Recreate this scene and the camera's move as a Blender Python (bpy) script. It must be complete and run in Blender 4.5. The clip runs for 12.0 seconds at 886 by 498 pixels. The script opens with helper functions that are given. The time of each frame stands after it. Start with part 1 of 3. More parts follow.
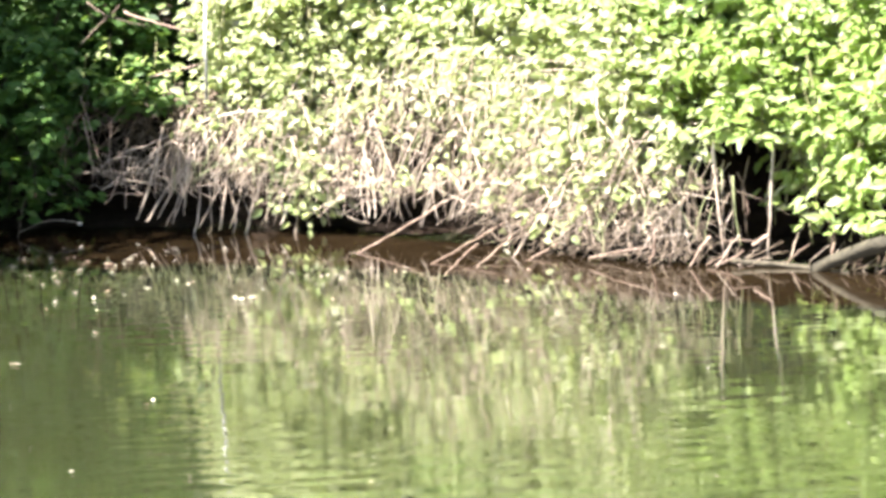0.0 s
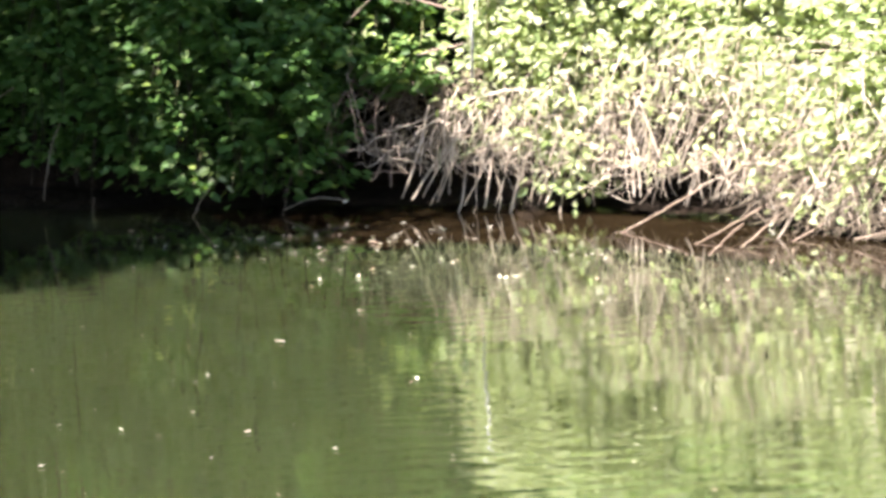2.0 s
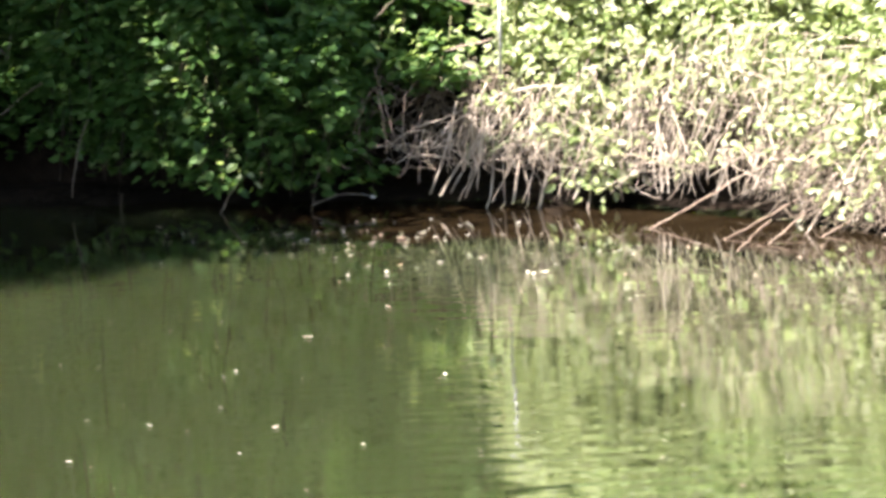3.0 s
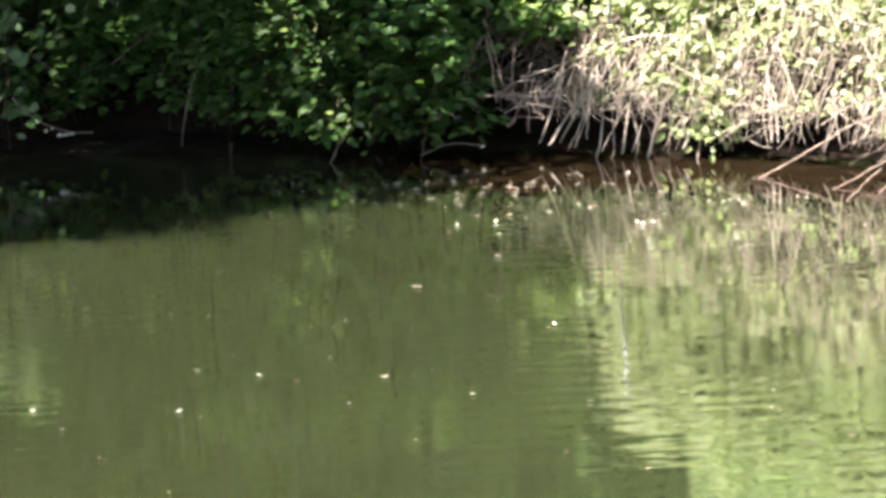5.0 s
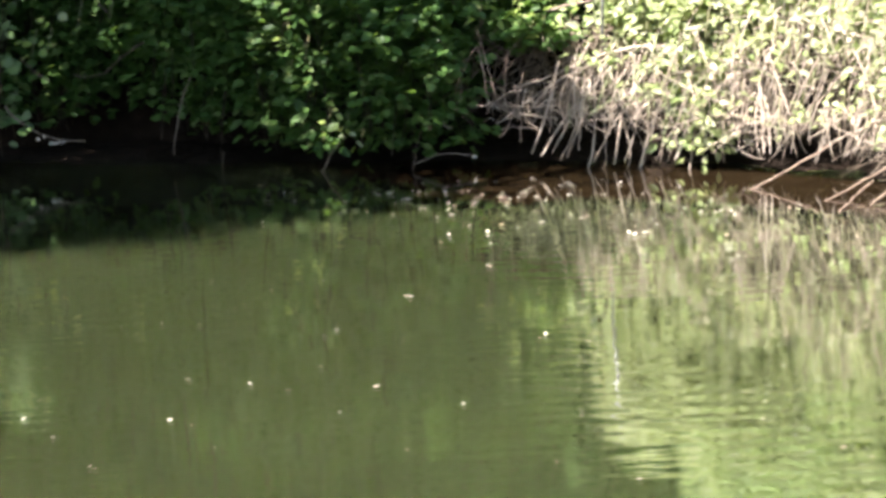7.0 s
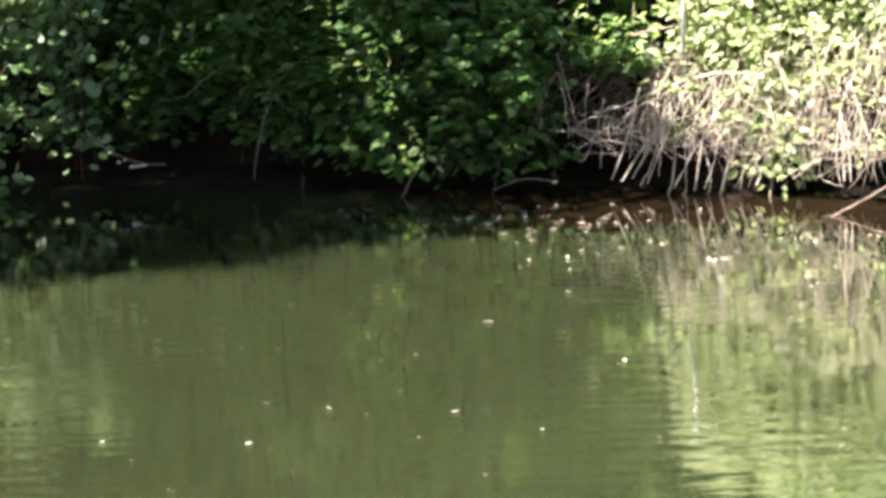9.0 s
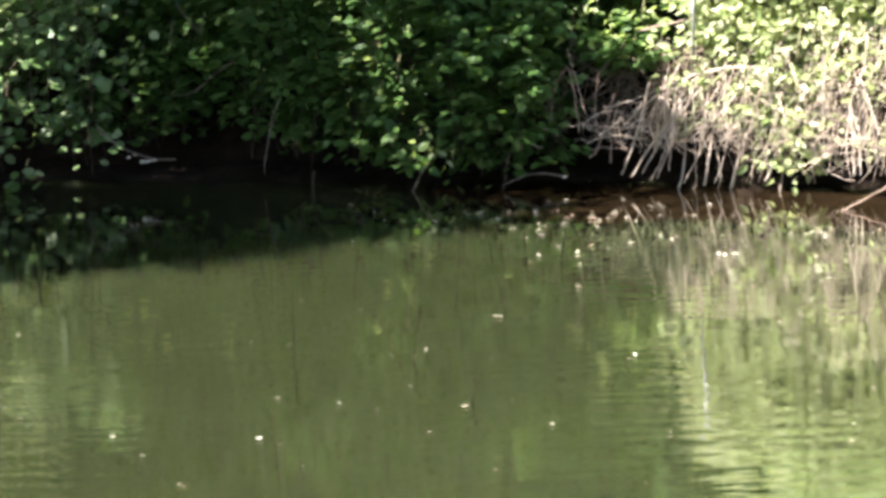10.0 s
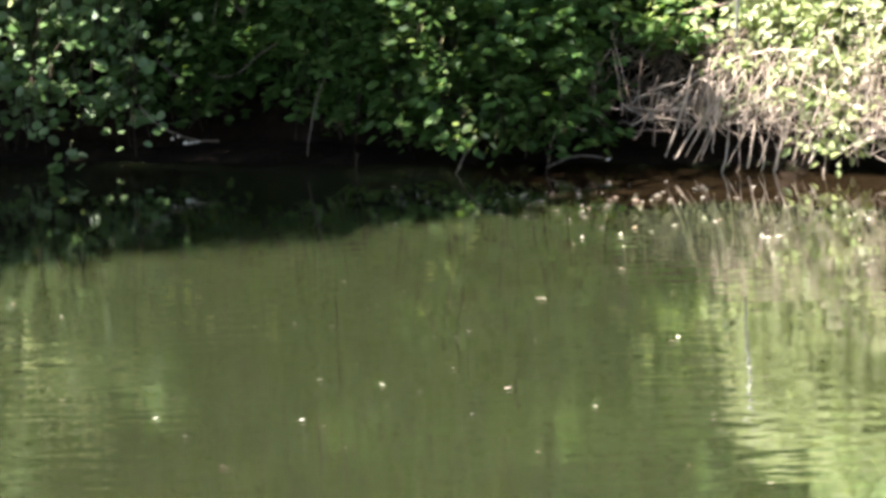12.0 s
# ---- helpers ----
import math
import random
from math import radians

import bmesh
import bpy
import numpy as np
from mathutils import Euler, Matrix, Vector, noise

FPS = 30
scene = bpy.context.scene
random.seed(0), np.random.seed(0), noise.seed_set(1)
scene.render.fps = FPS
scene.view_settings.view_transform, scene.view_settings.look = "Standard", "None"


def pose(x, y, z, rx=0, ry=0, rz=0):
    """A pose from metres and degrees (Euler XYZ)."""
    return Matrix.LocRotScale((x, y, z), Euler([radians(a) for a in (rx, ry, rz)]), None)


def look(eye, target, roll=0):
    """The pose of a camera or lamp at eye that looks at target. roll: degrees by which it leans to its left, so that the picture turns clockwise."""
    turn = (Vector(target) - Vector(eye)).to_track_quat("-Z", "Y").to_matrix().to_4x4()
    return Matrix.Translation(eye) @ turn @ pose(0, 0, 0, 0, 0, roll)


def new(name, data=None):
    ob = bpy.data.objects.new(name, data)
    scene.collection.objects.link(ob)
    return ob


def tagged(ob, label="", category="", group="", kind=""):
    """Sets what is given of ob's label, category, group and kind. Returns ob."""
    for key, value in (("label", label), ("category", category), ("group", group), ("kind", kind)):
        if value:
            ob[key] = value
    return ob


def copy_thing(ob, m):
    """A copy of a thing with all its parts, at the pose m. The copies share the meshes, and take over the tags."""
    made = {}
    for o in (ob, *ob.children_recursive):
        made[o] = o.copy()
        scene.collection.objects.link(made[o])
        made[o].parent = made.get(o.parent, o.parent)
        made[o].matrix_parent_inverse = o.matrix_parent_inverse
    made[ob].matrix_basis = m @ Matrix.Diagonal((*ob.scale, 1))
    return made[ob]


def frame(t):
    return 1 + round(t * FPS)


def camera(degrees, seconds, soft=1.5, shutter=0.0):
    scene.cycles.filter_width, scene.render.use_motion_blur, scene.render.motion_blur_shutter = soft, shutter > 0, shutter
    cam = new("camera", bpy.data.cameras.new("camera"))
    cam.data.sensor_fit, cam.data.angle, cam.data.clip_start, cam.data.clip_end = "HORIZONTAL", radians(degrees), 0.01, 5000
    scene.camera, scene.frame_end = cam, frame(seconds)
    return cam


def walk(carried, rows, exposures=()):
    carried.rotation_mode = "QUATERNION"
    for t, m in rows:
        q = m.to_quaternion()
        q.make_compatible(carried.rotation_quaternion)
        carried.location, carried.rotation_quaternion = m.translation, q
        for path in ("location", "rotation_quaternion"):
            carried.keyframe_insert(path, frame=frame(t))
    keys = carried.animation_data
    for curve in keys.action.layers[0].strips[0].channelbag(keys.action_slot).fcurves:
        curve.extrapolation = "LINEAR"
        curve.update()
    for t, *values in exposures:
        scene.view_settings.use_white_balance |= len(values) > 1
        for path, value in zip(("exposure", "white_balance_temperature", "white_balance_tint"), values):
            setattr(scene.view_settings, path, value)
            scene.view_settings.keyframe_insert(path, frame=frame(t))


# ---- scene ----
cam = camera(9.0, 12.0, soft=3.6)
EYE = (0, -30, 3.2)
PATH = [
    (0, pose(*EYE, 83.685, 2.555, -3.980)),
    (0.5, pose(*EYE, 83.780, 2.420, -3.544)),
    (1, pose(*EYE, 83.733, 2.402, -2.858)),
    (1.5, pose(*EYE, 83.743, 2.471, -1.871)),
    (2, pose(*EYE, 83.593, 2.451, -1.256)),
    (2.5, pose(*EYE, 83.593, 2.366, -1.116)),
    (3, pose(*EYE, 83.563, 2.469, -0.971)),
    (3.5, pose(*EYE, 83.482, 2.395, -0.880)),
    (3.7, pose(*EYE, 83.536, 2.456, -0.813)),
    (5.3, pose(*EYE, 82.902, 2.606, 0.202)),
    (5.5, pose(*EYE, 82.802, 2.576, -0.062)),
    (6, pose(*EYE, 83.140, 2.437, -0.456)),
    (6.5, pose(*EYE, 83.068, 2.530, -0.351)),
    (6.7, pose(*EYE, 83.119, 2.501, -0.126)),
    (8.3, pose(*EYE, 83.452, 2.065, 0.499)),
    (8.5, pose(*EYE, 83.516, 1.984, 0.747)),
    (9, pose(*EYE, 83.486, 2.119, 0.924)),
    (9.5, pose(*EYE, 83.368, 2.172, 1.088)),
    (10, pose(*EYE, 83.437, 2.175, 1.021)),
    (10.5, pose(*EYE, 83.373, 2.114, 1.086)),
    (11, pose(*EYE, 83.354, 2.072, 1.252)),
    (11.5, pose(*EYE, 83.348, 2.106, 1.461)),
    (12, pose(*EYE, 83.271, 2.115, 1.471)),
]
walk(cam, PATH, exposures=((0, 3.24), (1.5, 3.19), (3.5, 3.06), (6, 3.02), (12, 3.01)))

# ---- light: a high sun from the side of a tall tree, and a clear sky ----
SUN = Vector((-0.42, -0.27, 0.866)).normalized()
world = bpy.data.worlds.new("sky")
scene.world = world
world.use_nodes = True
bg = world.node_tree.nodes["Background"]
bg.inputs[1].default_value = 0.05
sky = world.node_tree.nodes.new("ShaderNodeTexSky")
sky.sky_type, sky.sun_disc = "NISHITA", False
sky.sun_elevation, sky.sun_rotation = math.asin(SUN.z), math.atan2(SUN.x, SUN.y)
world.node_tree.links.new(sky.outputs[0], bg.inputs[0])
lamp = bpy.data.lights.new("sun", "SUN")
lamp.energy, lamp.angle, lamp.color = 5.0, radians(0.53), (1.0, 0.965, 0.95)
sun = new("sun", lamp)
sun.matrix_world = look(SUN * 40, (0, 0, 0))


# ---- materials ----
def material(name):
    m = bpy.data.materials.new(name)
    m.use_nodes = True
    t = m.node_tree
    return m, t.nodes, t.links, t.nodes["Principled BSDF"]


def ramp(nodes, stops):
    r = nodes.new("ShaderNodeValToRGB").color_ramp
    while len(r.elements) < len(stops):
        r.elements.new(0.5)
    for e, (p, c) in zip(r.elements, stops):
        e.position, e.color = p, (*c, 1)
    return r.id_data.nodes[-1]


def noise_tex(nodes, links, scale, detail=4.0, stretch=(1, 1, 1)):
    co, mp, n = nodes.new("ShaderNodeTexCoord"), nodes.new("ShaderNodeMapping"), nodes.new("ShaderNodeTexNoise")
    mp.inputs["Scale"].default_value = stretch
    n.inputs["Scale"].default_value, n.inputs["Detail"].default_value = scale, detail
    links.new(co.outputs["Object"], mp.inputs["Vector"])
    links.new(mp.outputs["Vector"], n.inputs["Vector"])
    return n


def rough_stuff(name, dark, mid, light, scale, rough=0.85, bump=0.02, stretch=(1, 1, 1), specular=0.3, vary=0.0):
    """Bark, soil and dry stalks: two scales of stain, and relief."""
    m, nodes, links, b = material(name)
    n1, n2 = noise_tex(nodes, links, scale, 5, stretch), noise_tex(nodes, links, scale * 0.17, 3)
    mix = nodes.new("ShaderNodeMath")
    mix.operation = "ADD"
    half = nodes.new("ShaderNodeMath")
    half.operation, half.inputs[1].default_value = "MULTIPLY", 0.5
    links.new(n1.outputs["Fac"], mix.inputs[0])
    links.new(n2.outputs["Fac"], mix.inputs[1])
    links.new(mix.outputs[0], half.inputs[0])
    r = ramp(nodes, ((0.3, dark), (0.5, mid), (0.68, light)))
    links.new(half.outputs[0], r.inputs["Fac"])
    geo, info, add, fr, gain, hsv = (nodes.new("ShaderNode" + k) for k in ("NewGeometry", "ObjectInfo", "Math", "Math", "MapRange", "HueSaturation"))
    add.operation, fr.operation = "ADD", "FRACT"
    gain.inputs["To Min"].default_value, gain.inputs["To Max"].default_value = 1 - vary, 1 + vary * 0.6
    links.new(geo.outputs["Random Per Island"], add.inputs[0])
    links.new(info.outputs["Random"], add.inputs[1])
    links.new(add.outputs[0], fr.inputs[0])
    links.new(fr.outputs[0], gain.inputs["Value"])
    links.new(gain.outputs["Result"], hsv.inputs["Value"])
    links.new(r.outputs["Color"], hsv.inputs["Color"])
    links.new(hsv.outputs["Color"], b.inputs["Base Color"])
    b.inputs["Roughness"].default_value = rough
    b.inputs["Specular IOR Level"].default_value = specular
    bp = nodes.new("ShaderNodeBump")
    bp.inputs["Distance"].default_value = bump
    links.new(n1.outputs["Fac"], bp.inputs["Height"])
    links.new(bp.outputs["Normal"], b.inputs["Normal"])
    return m


def leaf_stuff(name, stops, through_colour, rough=0.42, share=0.3, specular=0.4):
    """A leaf: each one its own shade, glossy on top, letting some light through."""
    m, nodes, links, b = material(name)
    geo, info, add, fr = (nodes.new(k) for k in ("ShaderNodeNewGeometry", "ShaderNodeObjectInfo", "ShaderNodeMath", "ShaderNodeMath"))
    add.operation, fr.operation = "ADD", "FRACT"
    links.new(geo.outputs["Random Per Island"], add.inputs[0])
    links.new(info.outputs["Random"], add.inputs[1])
    links.new(add.outputs[0], fr.inputs[0])
    r = ramp(nodes, stops)
    links.new(fr.outputs[0], r.inputs["Fac"])
    n = noise_tex(nodes, links, 55, 3)
    hsv = nodes.new("ShaderNodeHueSaturation")
    gain = nodes.new("ShaderNodeMapRange")
    gain.inputs["To Min"].default_value, gain.inputs["To Max"].default_value = 0.75, 1.25
    links.new(n.outputs["Fac"], gain.inputs["Value"])
    links.new(gain.outputs["Result"], hsv.inputs["Value"])
    links.new(r.outputs["Color"], hsv.inputs["Color"])
    links.new(hsv.outputs["Color"], b.inputs["Base Color"])
    b.inputs["Roughness"].default_value, b.inputs["Specular IOR Level"].default_value = rough, specular
    tr, mx = nodes.new("ShaderNodeBsdfTranslucent"), nodes.new("ShaderNodeMixShader")
    tr.inputs["Color"].default_value = (*through_colour, 1)
    mx.inputs["Fac"].default_value = share
    links.new(b.outputs["BSDF"], mx.inputs[1])
    links.new(tr.outputs["BSDF"], mx.inputs[2])
    links.new(mx.outputs["Shader"], nodes["Material Output"].inputs["Surface"])
    return m


def water_stuff():
    m, nodes, links, b = material("murky_river_water")
    murk = noise_tex(nodes, links, 0.35, 3)
    r = ramp(nodes, ((0.3, (0.0150, 0.0173, 0.0068)), (0.7, (0.0182, 0.0211, 0.0083))))
    links.new(murk.outputs["Fac"], r.inputs["Fac"])
    links.new(r.outputs["Color"], b.inputs["Base Color"])
    b.inputs["Roughness"].default_value, b.inputs["IOR"].default_value = 0.03, 1.44
    b.subsurface_method = "BURLEY"
    b.inputs["Subsurface Weight"].default_value = 1.0
    b.inputs["Subsurface Radius"].default_value = (1.0, 1.0, 0.7)
    b.inputs["Subsurface Scale"].default_value = 0.32
    # a slow swell, wind ripples in patches, and a fine shiver on top
    # calmer in the lee of the bank
    here, dot, lee = (nodes.new("ShaderNode" + k) for k in ("TexCoord", "VectorMath", "MapRange"))
    dot.operation, dot.inputs[1].default_value = "DOT_PRODUCT", (0.7, 1, 0)
    lee.inputs["From Min"].default_value, lee.inputs["From Max"].default_value, lee.inputs["To Min"].default_value = -1.0, -7.0, 0.14
    links.new(here.outputs["Object"], dot.inputs[0])
    links.new(dot.outputs["Value"], lee.inputs["Value"])
    normal = None
    for scale, stretch, height, low, patch in ((1.1, (0.8, 1, 1), 0.0045, 1.0, 0.2), (5.4, (0.9, 1, 1), 0.0019, 0.25, 0.42), (0, (0.8, 1, 1), 0.0011, 0.0, 0.5), (12, (0.6, 1, 1), 0.0008, 0.4, 0.55), (26, (0.16, 1, 1), 0.0002, 0.5, 0.7)):
        if scale:
            wave = noise_tex(nodes, links, scale, 1, stretch)
        else:  # short trains of ripples running to the bank
            wave, co, mp = nodes.new("ShaderNodeTexWave"), nodes.new("ShaderNodeTexCoord"), nodes.new("ShaderNodeMapping")
            wave.bands_direction = "Y"
            wave.inputs["Scale"].default_value, wave.inputs["Distortion"].default_value = 1.15, 6.0
            wave.inputs["Detail"].default_value, wave.inputs["Detail Scale"].default_value = 1.0, 1.6
            mp.inputs["Scale"].default_value = stretch
            links.new(co.outputs["Object"], mp.inputs["Vector"])
            links.new(mp.outputs["Vector"], wave.inputs["Vector"])
        where = noise_tex(nodes, links, patch, 2, (1, 0.5, 1))
        mask, mul, bump = nodes.new("ShaderNodeMapRange"), nodes.new("ShaderNodeMath"), nodes.new("ShaderNodeBump")
        mask.inputs["From Min"].default_value, mask.inputs["From Max"].default_value, mask.inputs["To Min"].default_value = 0.38, 0.6, low
        mul.operation, bump.inputs["Distance"].default_value = "MULTIPLY", height
        links.new(where.outputs["Fac"], mask.inputs["Value"])
        links.new(wave.outputs["Fac"], mul.inputs[0])
        links.new(mask.outputs["Result"], mul.inputs[1])
        calm = nodes.new("ShaderNodeMath")
        calm.operation = "MULTIPLY"
        links.new(mul.outputs[0], calm.inputs[0])
        links.new(lee.outputs["Result"], calm.inputs[1])
        links.new(calm.outputs[0], bump.inputs["Height"])
        if normal:
            links.new(normal, bump.inputs["Normal"])
        normal = bump.outputs["Normal"]
    links.new(normal, b.inputs["Normal"])
    return m


WATER = water_stuff()
SOIL = rough_stuff("dark_bank_soil", (0.0063, 0.0045, 0.0032), (0.0126, 0.0086, 0.0059), (0.0288, 0.0189, 0.0135), 9, 0.9, 0.04, specular=0.05)
MUD = rough_stuff("wet_brown_mud", (0.0066, 0.0041, 0.0019), (0.0112, 0.0071, 0.0033), (0.0190, 0.0125, 0.0064), 5, 0.04, 0.0002, specular=0.5)
DRY = rough_stuff("dry_pale_stalk", (0.1458, 0.1053, 0.0757), (0.3501, 0.2718, 0.2086), (0.5445, 0.4518, 0.3678), 30, 0.7, 0.004, (1, 1, 0.2), vary=0.4)
REDDISH = rough_stuff("reddish_dead_wood", (0.09, 0.055, 0.04), (0.2, 0.135, 0.10), (0.33, 0.25, 0.19), 30, 0.75, 0.004)
WOOD = rough_stuff("brown_bark", (0.04, 0.028, 0.02), (0.11, 0.08, 0.055), (0.2, 0.15, 0.11), 20, 0.85, 0.008, (1, 1, 0.3))
# bark colour lowered so canes and stalks sink into the shade
SHADEBARK = rough_stuff("cane_bark_darkened_for_shade", (0.012, 0.009, 0.006), (0.03, 0.022, 0.014), (0.06, 0.045, 0.03), 20, 0.9, 0.006, specular=0.1)
LOGBARK = rough_stuff("weathered_log_bark", (0.0130, 0.0109, 0.0069), (0.0391, 0.0325, 0.0195), (0.0868, 0.0694, 0.0477), 18, 0.85, 0.01)
PALEBARK = rough_stuff("pale_grey_bark", (0.18, 0.171, 0.153), (0.36, 0.342, 0.324), (0.54, 0.531, 0.504), 25, 0.7, 0.004)
GREENSTEM = rough_stuff("green_cane_bark", (0.06, 0.06, 0.025), (0.14, 0.13, 0.06), (0.25, 0.21, 0.12), 25, 0.6, 0.004)
GREENSHOOT = rough_stuff("yellow_green_shoot", (0.1470, 0.1680, 0.0660), (0.2625, 0.2835, 0.1320), (0.3885, 0.3885, 0.2200), 25, 0.55, 0.003, vary=0.3)
LITTER = leaf_stuff("dead_floating_leaf", ((0.0, (0.2534, 0.1637, 0.1104)), (0.35, (0.37, 0.30, 0.235)), (0.7, (0.4858, 0.4330, 0.3612)), (1.0, (0.3802, 0.3590, 0.2270))), (0.3590, 0.2746, 0.1754), 0.5, 0.1)
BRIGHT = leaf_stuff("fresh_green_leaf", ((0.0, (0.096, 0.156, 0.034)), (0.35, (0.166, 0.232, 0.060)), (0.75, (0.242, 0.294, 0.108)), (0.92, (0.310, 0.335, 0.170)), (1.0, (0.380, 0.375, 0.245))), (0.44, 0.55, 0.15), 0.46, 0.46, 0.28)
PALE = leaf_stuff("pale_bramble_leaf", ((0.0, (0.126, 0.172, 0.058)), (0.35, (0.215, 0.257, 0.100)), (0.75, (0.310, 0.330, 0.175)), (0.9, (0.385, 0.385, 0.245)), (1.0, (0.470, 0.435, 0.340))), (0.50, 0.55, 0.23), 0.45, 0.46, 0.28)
# lighter leaf for unseen tops, so the water mirrors more brightness
PALED = leaf_stuff("paled_top_leaf", ((0.0, (0.206, 0.277, 0.100)), (0.5, (0.300, 0.376, 0.160)), (1.0, (0.431, 0.475, 0.280))), (0.468, 0.593, 0.200), 0.40, 0.46)
# darker than the sunlit leaves: the tree shade is put into this colour
SHADED = leaf_stuff("green_leaf_darkened_for_shade", ((0.0, (0.0227, 0.0518, 0.0117)), (0.4, (0.0391, 0.0811, 0.0176)), (0.8, (0.0631, 0.1149, 0.0262)), (1.0, (0.1261, 0.1690, 0.0526))), (0.1324, 0.2253, 0.0322), 0.52, 0.36, 0.25)
ROUND = leaf_stuff("glossy_round_leaf", ((0.0, (0.0518, 0.0980, 0.0266)), (0.5, (0.0896, 0.1450, 0.0476)), (1.0, (0.1760, 0.2130, 0.1148))), (0.2160, 0.3000, 0.0840), 0.42, 0.34, 0.28)
CROWNLEAF = leaf_stuff("tree_crown_leaf", ((0.0, (0.05, 0.1, 0.025)), (1.0, (0.1, 0.17, 0.04))), (0.12, 0.22, 0.04))


# ---- mesh helpers ----
def link_mesh(name, verts, faces, mat, parent=None, smooth=False):
    me = bpy.data.meshes.new(name)
    me.from_pydata(np.asarray(verts).tolist(), [], faces if isinstance(faces, list) else faces.tolist())
    me.materials.append(mat)
    if smooth:
        me.shade_smooth()
    ob = new(name, me)
    ob.parent = parent
    return ob


def bend(a, b, c, n=7):
    """Points of a curve from a past b to c."""
    a, b, c = (np.array(p, float) for p in (a, b, c))
    mid = 2 * b - (a + c) / 2
    s = np.linspace(0, 1, n)[:, None]
    return (1 - s) ** 2 * a + 2 * s * (1 - s) * mid + s ** 2 * c


def tube(points, r0, r1, sides=5, knobs=0.0, seed=0):
    """A tapered, slightly uneven stalk along points."""
    p = np.asarray(points, float)
    rng = np.random.RandomState(seed)
    d = np.gradient(p, axis=0)
    d /= np.linalg.norm(d, axis=1)[:, None] + 1e-9
    ref = np.array([0.31, 0.9, 0.29])
    u = np.cross(d, ref)
    u /= np.linalg.norm(u, axis=1)[:, None] + 1e-9
    v = np.cross(d, u)
    r = np.linspace(r0, r1, len(p)) * (1 + knobs * rng.uniform(-1, 1, len(p)))
    a = np.arange(sides) * 2 * np.pi / sides
    ring = p[:, None] + r[:, None, None] * (np.cos(a)[None, :, None] * u[:, None] + np.sin(a)[None, :, None] * v[:, None])
    faces = []
    for i in range(len(p) - 1):
        for k in range(sides):
            k2 = (k + 1) % sides
            faces.append((i * sides + k, i * sides + k2, (i + 1) * sides + k2, (i + 1) * sides + k))
    faces.append(tuple(range(sides))[::-1])
    faces.append(tuple((len(p) - 1) * sides + k for k in range(sides)))
    return ring.reshape(-1, 3), faces


def joined(pieces):
    verts, faces, base = [], [], 0
    for v, f in pieces:
        verts.append(v)
        faces += [tuple(i + base for i in q) for q in f]
        base += len(v)
    return np.concatenate(verts), faces


def unit(v):
    return v / (np.linalg.norm(v, axis=-1, keepdims=True) + 1e-9)


# a leaf along +x of length 1: base, two stations each side and on the rib, tip
def leaf_shape(w, fold, droop, blunt):
    t1, t2 = 0.32, 0.72
    return np.array([(0, 0, 0), (t1, w, fold), (t1, 0, 0), (t1, -w, fold), (t2, w * blunt, fold * 0.8 - droop * 0.5), (t2, 0, -droop * 0.6),
                     (t2, -w * blunt, fold * 0.8 - droop * 0.5), (1, 0, -droop)], float)


LEAF_FACES = ((0, 2, 1), (0, 3, 2), (1, 2, 5, 4), (2, 3, 6, 5), (4, 5, 7), (5, 6, 7))


def leaf_mesh(pos, along, normal, length, shape, pattern=LEAF_FACES):
    """Many leaves at once: verts and faces."""
    x = unit(along)
    z = unit(normal - (normal * x).sum(1)[:, None] * x)
    y = np.cross(z, x)
    s = shape[None] * length[:, None, None]
    v = pos[:, None] + s[..., 0:1] * x[:, None] + s[..., 1:2] * y[:, None] + s[..., 2:3] * z[:, None]
    n = len(pos)
    m = len(shape)
    faces = [tuple(int(i) + m * k for i in q) for k in range(n) for q in pattern]
    return v.reshape(-1, 3), faces


# ---- the lie of the land ----
SHORE_X = (-40, -12, -3.45, -2.1, -0.85, 0, 0.9, 1.4, 1.83, 2.2, 2.69, 3.08, 3.5, 3.9, 5, 12, 40)
SHORE_Y = (7, 3.6, 1.65, 1.25, 0.75, 0.5, 0.2, -0.2, -0.72, -1.3, -2.15, -2.5, -2.7, -3.3, -4.2, -6, -8)


def shore(x):
    return np.interp(x, SHORE_X, SHORE_Y)


RISE_D = (-30, -8, -3, -1, 0.0, 0.35, 1.0, 1.18, 1.34, 1.7, 4, 12, 500)
RISE_Z = (-1.3, -1.2, -0.7, -0.3, -0.07, -0.01, 0.05, 0.38, 0.5, 0.65, 1.1, 1.6, 3.0)


def ground_z(x, y):
    z = np.interp(y - shore(x), RISE_D, RISE_Z)
    near = np.interp(y, (-600, -31, -28.5, -26.5, -25), (3.0, 1.6, 1.45, 0.1, -1.3))
    return np.maximum(z, near)


